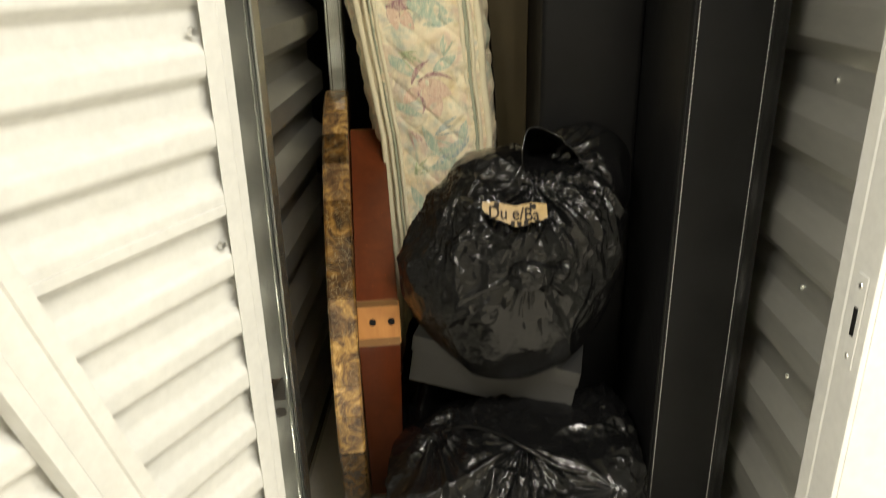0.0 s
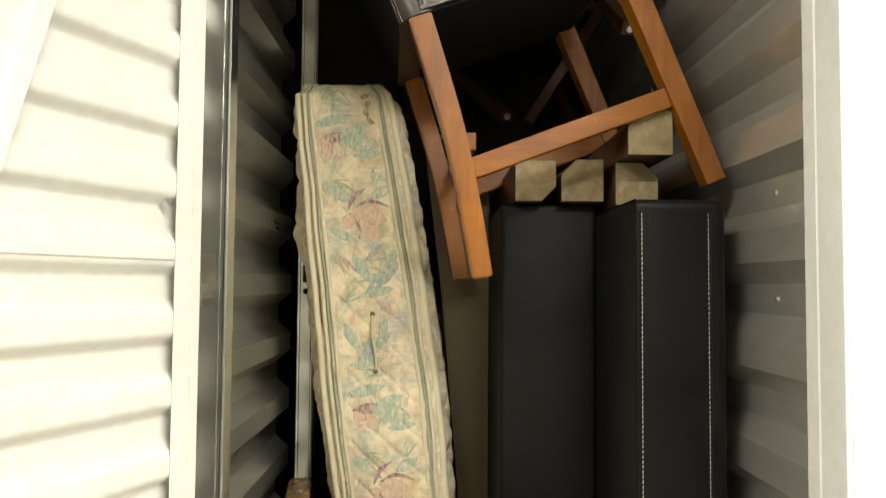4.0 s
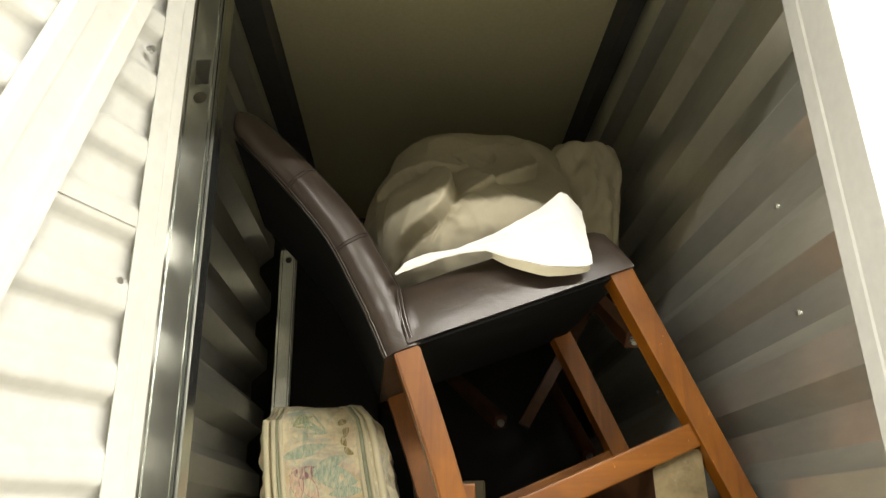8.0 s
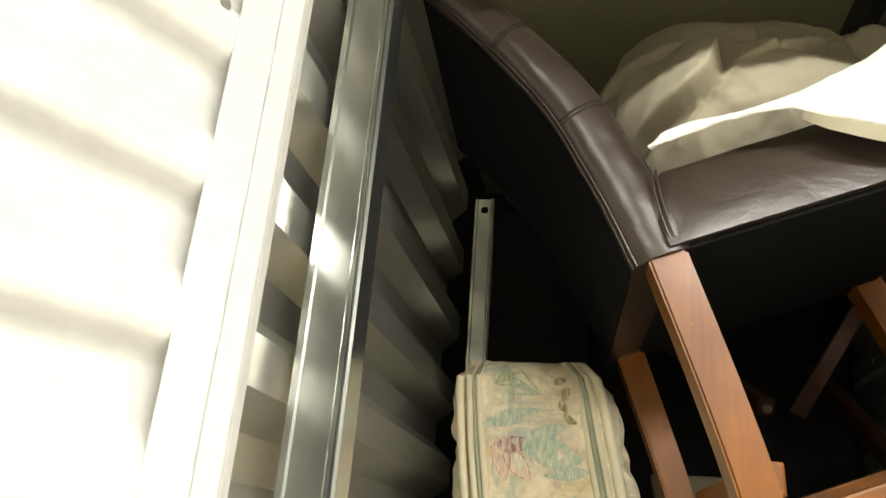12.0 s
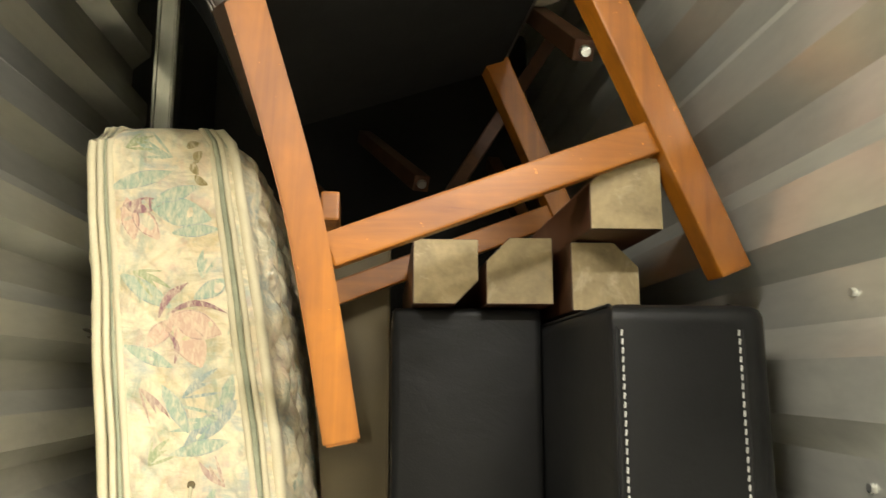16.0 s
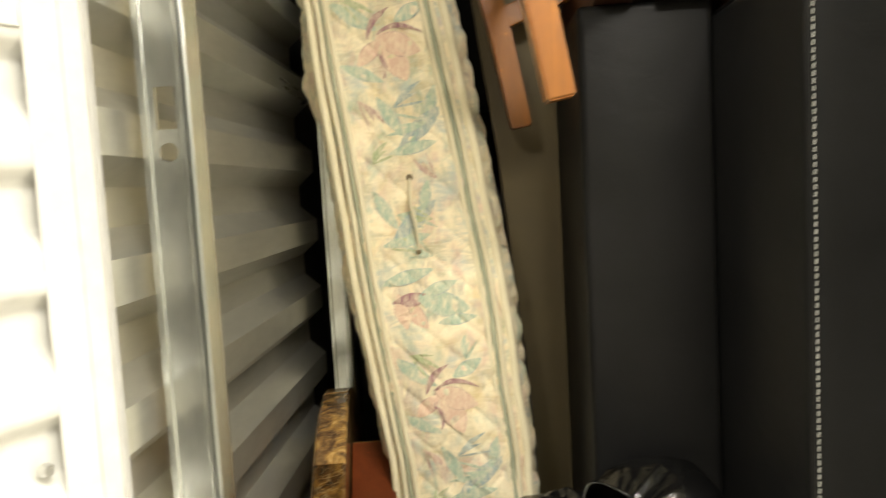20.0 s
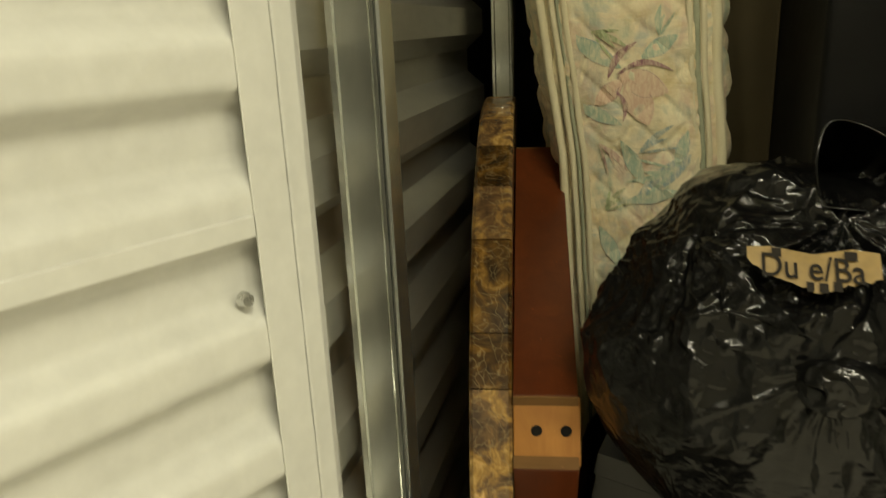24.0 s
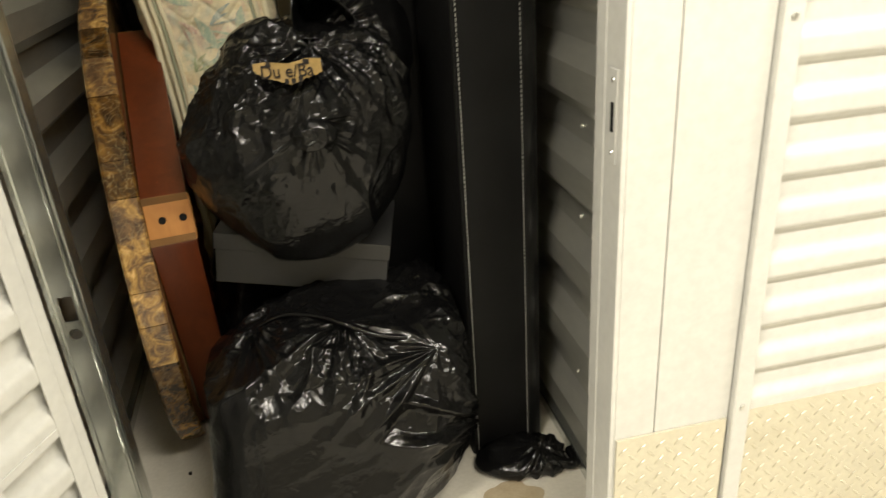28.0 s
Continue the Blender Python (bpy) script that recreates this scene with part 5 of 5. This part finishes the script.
def lower_slope(p):
    """The top rises towards the back; the front spreads towards its foot."""
    p[:, 2] += 0.26 * (p[:, 1] - 1.19) * ease((p[:, 2] - 0.15) / 0.2)
    p[:, 1] -= 0.03 + 0.13 * (1 - np.clip(p[:, 2] / 0.36, 0, 1)) * ease((1.35 - p[:, 1]) / 0.2)
    return p


lower_p, lower_f = bag_mesh((0.092, 1.25, 0.20), LOWER_RING, 0.150, 0.17, 4.2, 8, 2, 0.013, 0.006,
                            [((0.115, 1.20, 0.42), 0.040, 0.17, 2.2, 0.0, -95), ((-0.06, 1.20, 0.43), 0.030, 0.15, 2.4, 0.0, -110), ((0.28, 1.15, 0.36), 0.026, 0.20, 2.6, 0.004, -150), ((0.40, 1.08, 0.20), 0.030, 0.30, 2.4, 0.0, 200)],
                            lambda p: 0.12 + 0.88 * ease((p[:, 2] - 0.27) / 0.08), lambda p: np.full(len(p), 0.002), lower_slope)
lower_skin = BVHTree.FromPolygons(lower_p.tolist(), lower_f.tolist())
skin_part("body", lower_p, lower_f, POLYTHENE, lower_bag)
strap = []
for x, y in ((-0.06, 1.26), (0.0, 1.235), (0.06, 1.205), (0.115, 1.165), (0.165, 1.14), (0.225, 1.135)):
    hit = lower_skin.ray_cast(Vector((x, y, 0.9)), Vector((0, 0, -1)))[0]
    strap.append(Vector((x, y, (hit.z if hit else 0.42) + (0.004 if -0.03 < x < 0.2 else -0.004))))
part("tie_strap", tube(smooth_path(strap, 5), 0.0055, 7), POLYTHENE, lower_bag, "twisted drawstring across the top", smooth=80)
side_bag = thing("trash_bag", "black plastic bag slumped behind the front bag", "plastic bag", "black plastic bags")
SIDE_RING = [(0, 0.085), (30, 0.098), (60, 0.17), (72, 0.235), (84, 0.25), (96, 0.20), (120, 0.13), (160, 0.095), (180, 0.09), (230, 0.16), (270, 0.22), (310, 0.16)]
side_p, side_f = bag_mesh((0.268, 1.33, 0.22), SIDE_RING, 0.12, 0.12, 2.4, 7, 7, 0.012, 0.006,
                          [((0.305, 1.24, 0.44), 0.020, 0.12, 3.0, 0.0), ((0.215, 1.24, 0.34), 0.018, 0.10, 3.0, 0.0)], lambda p: np.ones(len(p)), lambda p: np.full(len(p), 0.002))
skin_part("body", side_p, side_f, POLYTHENE, side_bag)

upper_bag = thing("trash_bag", "tied black plastic bag with a torn patch of printed gold film", "plastic bag", "black plastic bags")
KNOT, WINDOW, NECK = (0.110, 1.140, 0.828), (0.083, 1.16, 0.902), (0.125, 1.215, 0.945)
UPPER_RING = [(0, 0.198), (19, 0.215), (34, 0.225), (48, 0.225), (65, 0.205), (85, 0.198), (106, 0.216), (117, 0.212), (127, 0.192), (154, 0.180), (172, 0.212), (183, 0.222), (191, 0.232), (207, 0.246), (224, 0.249), (240, 0.250), (257, 0.246), (277, 0.246), (293, 0.234), (310, 0.226), (325, 0.207), (348, 0.196)]


def upper_window(p):
    """The skin sinks in round the torn window, under the folds that frame it."""
    near = np.exp(-((p[:, 0] - WINDOW[0]) / 0.075) ** 2 - ((p[:, 2] - WINDOW[2]) / 0.03) ** 2) * (p[:, 1] < 1.3)
    p[:, 1] += 0.022 * near
    knot = np.exp(-((p[:, 0] - KNOT[0]) / 0.035) ** 2 - ((p[:, 2] - KNOT[2]) / 0.03) ** 2) * (p[:, 1] < 1.3)
    p[:, 1] -= 0.022 * knot
    return p


bag_p, bag_f = bag_mesh((0.09, 1.34, 0.765), UPPER_RING, 0.192, 0.17, 2.35, 8, 11, 0.014, 0.0065,
                        [(KNOT, 0.034, 0.15, 2.2, 0.0, -80), (NECK, 0.030, 0.13, 2.6, 0.012), ((0.235, 1.24, 0.93), 0.030, 0.20, 2.4, 0.0, -100), ((-0.01, 1.21, 0.94), 0.026, 0.20, 2.4, 0.0, -110)],
                        lambda p: 0.10 + 0.90 * ease((p[:, 2] - 0.66) / 0.16), lambda p: 0.50 + 0.078 * ease((p[:, 1] - 1.22) / 0.07), upper_window)
bag_skin = BVHTree.FromPolygons(bag_p.tolist(), bag_f.tolist())
skin_part("body", bag_p, bag_f, POLYTHENE, upper_bag)


HOOD = smooth_path([(0.106, 1.235, 0.952), (0.104, 1.27, 0.992), (0.119, 1.29, 1.028), (0.160, 1.28, 1.018), (0.203, 1.27, 0.980), (0.220, 1.27, 0.932), (0.168, 1.24, 0.945), (0.106, 1.235, 0.952)], 6)
HOOD_DEEP = Vector((0.165, 1.41, 0.93))


def hood(u, v):
    p = HOOD[min(len(HOOD) - 1, int(round(u * (len(HOOD) - 1))))]
    q = p.lerp(HOOD_DEEP, v)
    out = (p - HOOD_DEEP).normalized()
    swell = 0.035 * math.sin(math.pi * v)
    return q + Vector((out.x, 0, out.z)) * swell + Vector((0, 0, 0.006 * noise.noise(Vector((u * 9, v * 4, 3)))))


part("neck", sheet(hood, 42, 10), POLYTHENE, upper_bag, "open flared neck of the tied bag", smooth=50)
part("neck_rim", tube(HOOD[:-1], 0.0014, 6, True), POLYTHENE, upper_bag, smooth=80)
shoulder_p, shoulder_f = small_bag((0.232, 1.40, 0.905), (0.098, 0.10, 0.105), 31, 2.2, 0.014, 0.006, [((0.15, 1.30, 0.95), 0.02, 0.12, 3.0, 0.0)], 0.5)
skin_part("shoulder", shoulder_p, shoulder_f, POLYTHENE, upper_bag)


def on_bag(x, z, lift):
    """The place on the bag's skin seen straight from the doorway."""
    hit = bag_skin.ray_cast(Vector((x, 0.9, z)), Vector((0, 1, 0)))[0]
    return Vector((x, (hit.y if hit else 1.25) - lift, z))


def window_grid():
    """A few places over the skin round the torn window, between which the printed film is stretched."""
    rows = []
    for z in (0.880, 0.922):
        rows.append([(x, min(on_bag(x + dx, z + dz, 0).y for dx in (-0.02, -0.007, 0.007, 0.02) for dz in (-0.012, 0.0, 0.012))) for x in (0.030, 0.083, 0.136)])
    return rows


WINDOW_ROWS = window_grid()


def film_plane(x, z):
    """The flat film between the four outer places of the window."""
    (a, _, b), (c, _, d) = [[y for _, y in row] for row in WINDOW_ROWS]
    k, m = (x - 0.030) / 0.106, (z - 0.880) / 0.042
    return (a * (1 - k) + b * k) * (1 - m) + (c * (1 - k) + d * k) * m


FILM_OUT = max(film_plane(x, z) - y for z, row in zip((0.880, 0.922), WINDOW_ROWS) for x, y in row)


def over_bag(x, z, lift):
    """A place on the flat film stretched behind the torn window."""
    return Vector((x, film_plane(x, z) - max(0.0, FILM_OUT) - 0.004 - lift, z + 0.010))


def laid_fold(corners, lift, seed):
    """A loose triangular fold of the bag's film, lying over its skin with a lifted free edge."""
    a, b, c = [Vector((q[0], 0, q[1])) for q in corners]

    def at(u, v):
        q = a.lerp(b, u).lerp(c, v)
        rise = lift * (0.25 + 0.75 * math.sin(math.pi * min(1, 0.15 + 0.85 * u)) * (1 - v)) + 0.004 * noise.noise(Vector((u * 5, v * 5, seed)))
        return on_bag(q.x, q.z, 0.003 + max(0.0, rise))

    return sheet(at, 18, 14)


part("fold", laid_fold(((0.138, 0.897), (0.186, 0.832), (0.086, 0.833)), 0.014, 1), POLYTHENE, upper_bag, smooth=60)
part("fold", laid_fold(((0.012, 0.920), (0.082, 0.856), (0.010, 0.866)), 0.010, 5), POLYTHENE, upper_bag, smooth=60)
tuft_p, tuft_f = small_bag((0.112, 1.118, 0.818), (0.036, 0.024, 0.027), 9, 2.2, 0.016, 0.010, (), 0.5)
skin_part("tie", tuft_p, tuft_f, POLYTHENE, upper_bag, "gathered knot of the bag's film")


def torn_patch():
    bm = bmesh.new()
    edge_top = [(0.022, 0.918), (0.05, 0.920), (0.085, 0.916), (0.115, 0.922), (0.142, 0.920)]
    edge_low = [(0.022, 0.914), (0.045, 0.899), (0.088, 0.887), (0.115, 0.896), (0.142, 0.904)]
    cols = []
    for i in range(25):
        x = 0.030 + 0.106 * i / 24
        zt, zl = lerp(edge_top, x), lerp(edge_low, x)
        jag = 0.003 * noise.noise(Vector((x * 160, 2, 0)))
        cols.append([bm.verts.new(over_bag(x, zl + jag + (zt - zl - jag) * j / 8, 0.0)) for j in range(9)])
    for a, b in zip(cols, cols[1:]):
        for j in range(8):
            bm.faces.new((a[j], a[j + 1], b[j + 1], b[j]))
    return bm


patch = part("gold_film", torn_patch(), GOLD_PRINT, upper_bag, "torn window of gold printed film", smooth=60)


def lettering(text, x, z, size, parent):
    """Flat printed letters laid on the bag's skin."""
    curve = bpy.data.curves.new("print", "FONT")
    curve.body, curve.size, curve.offset = text, size, size * 0.008
    ob = new("print", curve)
    me = bpy.data.meshes.new_from_object(ob.evaluated_get(bpy.context.evaluated_depsgraph_get()))
    bpy.data.objects.remove(ob)
    bpy.data.curves.remove(curve)
    for v in me.vertices:
        v.co = over_bag(x + v.co.x, z + v.co.y, 0.0032)
    me.materials.append(INK)
    out = new("lettering", me)
    out.parent = parent
    return tagged(out, "bold dark lettering")


lettering("Du e/Ba", 0.040, 0.898, 0.0255, patch)
for x0, x1, z in ((0.050, 0.058, 0.9165), (0.108, 0.118, 0.9175), (0.077, 0.083, 0.8925), (0.087, 0.094, 0.8925), (0.098, 0.105, 0.8945)):
    bm = bmesh.new()
    bm.faces.new([bm.verts.new(over_bag(x, zz, 0.0032)) for x, zz in ((x0, z - 0.0035), (x1, z - 0.0035), (x1, z + 0.0035), (x0, z + 0.0035))])
    part("print_bar", bm, INK, patch)

# added bag: keeps the gap between table and shoe box black
filler_bag = thing("trash_bag", "black plastic bag added to fill the dark gap behind the shoe box", "plastic bag", "black plastic bags")
rear_p, rear_f = small_bag((-0.06, 1.52, 0.29), (0.095, 0.095, 0.31), 17, 2.6)
skin_part("body", rear_p, rear_f, POLYTHENE, filler_bag)

# ---- shoe box between the bags ----
box_m = Matrix.Translation((0.066, 1.362, 0.530)) @ Matrix.Rotation(radians(-11), 4, "Z") @ Matrix.Rotation(radians(9), 4, "Y")
shoe_box = thing("shoe_box", "dark grey cardboard shoe box between two bags", "box")
part("body", box((-0.172, -0.045, -0.082), (0.172, 0.20, 0.022), 0.002, m=box_m), SHOEBOX, shoe_box)
part("lid", box((-0.175, -0.048, -0.008), (0.175, 0.203, 0.027), 0.002, m=box_m), SHOEBOX, shoe_box)

# ---- bedding heaped on the stool ----
comforter = thing("comforter", "crumpled cream comforter heaped on the stool seat", "bedding")


# each fold: its line across the heap (x, z), how far the lobe on its left stands out, and how wide that lobe is
FOLDS = [
    (((0.040, 2.462), (0.062, 2.447), (0.082, 2.418), (0.087, 2.376), (0.078, 2.338), (0.062, 2.305)), -0.050, 0.06),
    (((-0.085, 2.40), (-0.055, 2.452), (-0.019, 2.471), (0.019, 2.477), (0.057, 2.478), (0.110, 2.472)), 0.030, 0.07),
    (((-0.005, 2.440), (-0.019, 2.412), (-0.040, 2.376), (-0.049, 2.339), (-0.051, 2.28)), 0.026, 0.05),
    (((-0.045, 2.225), (-0.023, 2.259), (0.005, 2.276), (0.037, 2.287), (0.067, 2.310)), 0.050, 0.05),
    (((0.192, 2.57), (0.191, 2.535), (0.178, 2.500), (0.150, 2.475)), 0.012, 0.05),
    (((0.292, 2.55), (0.290, 2.520), (0.284, 2.490), (0.263, 2.460), (0.210, 2.415), (0.147, 2.380)), -0.030, 0.045),
    (((0.120, 2.49), (0.140, 2.455), (0.161, 2.412), (0.190, 2.365)), -0.014, 0.05),
    (((0.350, 2.53), (0.362, 2.509), (0.370, 2.452), (0.360, 2.400)), -0.015, 0.05),
    (((-0.075, 2.44), (-0.078, 2.38), (-0.070, 2.32), (-0.060, 2.26)), 0.022, 0.04),
]
HEAP_RING = [(-12, 0.226), (0, 0.228), (22, 0.256), (36, 0.274), (46, 0.322), (55, 0.336), (66, 0.322), (84, 0.310), (97, 0.318), (115, 0.322), (128, 0.314), (142, 0.276), (158, 0.268), (172, 0.274), (190, 0.27), (215, 0.266), (270, 0.196), (330, 0.256)]


def heap():
    c = (0.155, 1.80, 2.36)
    p, f = full_form(c, HEAP_RING, 0.40, 0.10, 2.2, 8)
    p[:, 1] = 1.80 + (p[:, 1] - 1.80) * (1 - 0.60 * ease((p[:, 2] - 2.26) / 0.32) * (p[:, 1] < 1.80))
    lift = np.zeros(len(p))
    front = np.clip((1.86 - p[:, 1]) / 0.12, 0, 1)
    for line, height, wide in FOLDS:
        pts = [(v.x, v.z) for v in smooth_path([Vector((a, 0, b)) for a, b in line], 5)]
        best, side, along = np.full(len(p), 9.0), np.ones(len(p)), np.zeros(len(p))
        for m, (a, b) in enumerate(zip(pts, pts[1:])):
            ab = np.array(b) - np.array(a)
            ap = p[:, [0, 2]] - np.array(a)
            t = np.clip(ap @ ab / max(ab @ ab, 1e-9), 0, 1)
            g = ap - t[:, None] * ab
            dist = np.hypot(g[:, 0], g[:, 1])
            close = dist < best
            best = np.where(close, dist, best)
            side = np.where(close, np.sign(ab[0] * ap[:, 1] - ab[1] * ap[:, 0]), side)
            along = np.where(close, (m + t) / (len(pts) - 1), along)
        swell = 1.1 * abs(height) * np.clip(np.sin(np.pi * np.clip(along, 0.02, 0.98)), 0, 1) ** 0.5
        lobe = side if height > 0 else -side
        out = np.exp(-(best / wide) ** 1.3) * ease(best / 0.006 + 0.35)
        deep = -0.45 * np.exp(-best / 0.018) - 0.15 * np.exp(-best / 0.05)
        lift += swell * np.where(lobe > 0, out, deep)
    lift = 0.042 * np.tanh(lift / 0.042)
    n = corner_normals(p, f)
    off = np.array([2.0, 5.0, 1.0])
    warp = 0.06 * np.stack([field(p, 5.0, off + 20), field(p, 5.0, off + 30), field(p, 5.0, off + 40)], 1)
    lift += 0.014 * field(p, 4.5, off) + 0.005 * ridges(field(p + warp, (9.0, 9.0, 4.5), off + 3)) + 0.0026 * ridges(field(p + warp, (26.0, 20.0, 12.0), off + 6)) + 0.0015 * field(p, 60.0, off + 8)
    way = n * np.array([0.5, 1.4, 0.5])
    p = p + way * (lift * front)[:, None]
    edge = np.concatenate([f[:, [0, 1]], f[:, [1, 2]], f[:, [2, 0]]])
    count = np.bincount(edge[:, 0], minlength=len(p))
    for _ in range(4):
        near = np.stack([np.bincount(edge[:, 0], p[edge[:, 1], k], len(p)) for k in range(3)], 1) / count[:, None]
        p = 0.4 * p + 0.6 * near
    p[:, 2] = np.maximum(p[:, 2], 2.122 + 0.35 * (p[:, 0] + 0.01))
    return p, f


heap_p, heap_f = heap()
skin_part("cover", heap_p, heap_f, SHEET, comforter)
pillow = thing("pillow", "flat cream pillow wedged behind the comforter", "bedding")
puff = bmesh.new()
bmesh.ops.create_icosphere(puff, subdivisions=5, radius=1.0)
for v in puff.verts:
    d = v.co.normalized()
    k = (abs(d.x) ** 5 + abs(d.y) ** 2 + abs(d.z) ** 5) ** -0.22
    n = 0.03 * noise.noise(d * 3) + 0.012 * noise.noise(d * 9)
    v.co = Vector((0.428 + d.x * k * (0.095 + n * 0.2) + 0.03 * d.z, 1.82 + d.y * k * (0.055 + n), 2.475 + d.z * k * (0.19 + n * 0.3)))
part("body", puff, SHEET, pillow, smooth=80)
flap_sheet = thing("pillowcase", "white cotton pillowcase corner hanging over the stool seat", "bedding")


def flap(u, v):
    x = -0.031 + 0.338 * u
    low = lerp([(-0.031, 2.132), (0.038, 2.157), (0.087, 2.167), (0.127, 2.169), (0.166, 2.155), (0.225, 2.142), (0.293, 2.144), (0.307, 2.15)], x)
    high = lerp([(-0.031, 2.137), (-0.012, 2.159), (0.028, 2.175), (0.078, 2.185), (0.119, 2.206), (0.171, 2.238), (0.224, 2.275), (0.273, 2.307), (0.285, 2.303), (0.307, 2.272)], x)
    wave = 0.003 * math.sin(u * 9 + v * 2) + 0.004 * noise.noise(Vector((u * 6, v * 5, 1))) + 0.0016 * noise.noise(Vector((u * 22 + v * 9, v * 6, 4)))
    return Vector((x + 0.006 * v * u + wave, 1.300 + 0.052 * v * u + 0.01 * v - 0.010 * math.sin(math.pi * u) * (1 - v) + wave, low + (high - low) * v))


part("body", sheet(flap, 60, 30, 0.003), WHITE_SHEET, flap_sheet, smooth=80)


def hem(u, v):
    p = flap(0.5 + 0.48 * u, 0.02)
    return p + Vector((0, 0.0005 + 0.008 * v, -0.016 * v * math.sin(math.pi * min(1, u * 0.9 + 0.05)) ** 0.6))


part("hem", sheet(hem, 24, 5, 0.003), SHEET, flap_sheet, "cream underside folded below the edge", smooth=80)

# ---- scraps on the floor ----
scrap = thing("plastic_scrap", "twisted black plastic bag end on the floor", "plastic bag")
scrap_p, scrap_f = small_bag((0.455, 1.19, 0.018), (0.105, 0.07, 0.030), 21, 2.0, 0.035, 0.016, [((0.50, 1.16, 0.05), 0.03, 0.08, 3.0, 0.0)])
skin_part("body", scrap_p, scrap_f, POLYTHENE, scrap)
tail = [(0.50, 1.17, 0.04), (0.53, 1.14, 0.022), (0.565, 1.13, 0.018), (0.57, 1.17, 0.02)]
part("twist", tube(smooth_path(tail, 6), 0.012, 8), POLYTHENE, scrap, smooth=80)


def puddle(u, v):
    a = math.tau * u
    r = v * (0.075 + 0.03 * noise.noise(Vector((math.cos(a) * 1.6, math.sin(a) * 1.6, 4))))
    return Vector((0.405 + r * math.cos(a) * 0.8, 1.085 + r * math.sin(a) * 0.7, 0.0012))


stain = thing("floor_stain", "dried brown spill on the concrete beside the bag", "stain")
part("film", sheet(puddle, 40, 6), STAIN, stain)
grit = thing("grit", "small dark crumb on the floor", "debris")
part("crumb", box((-0.274, 1.357, 0.0005), (-0.266, 1.364, 0.006), 0.0015), INK, grit)
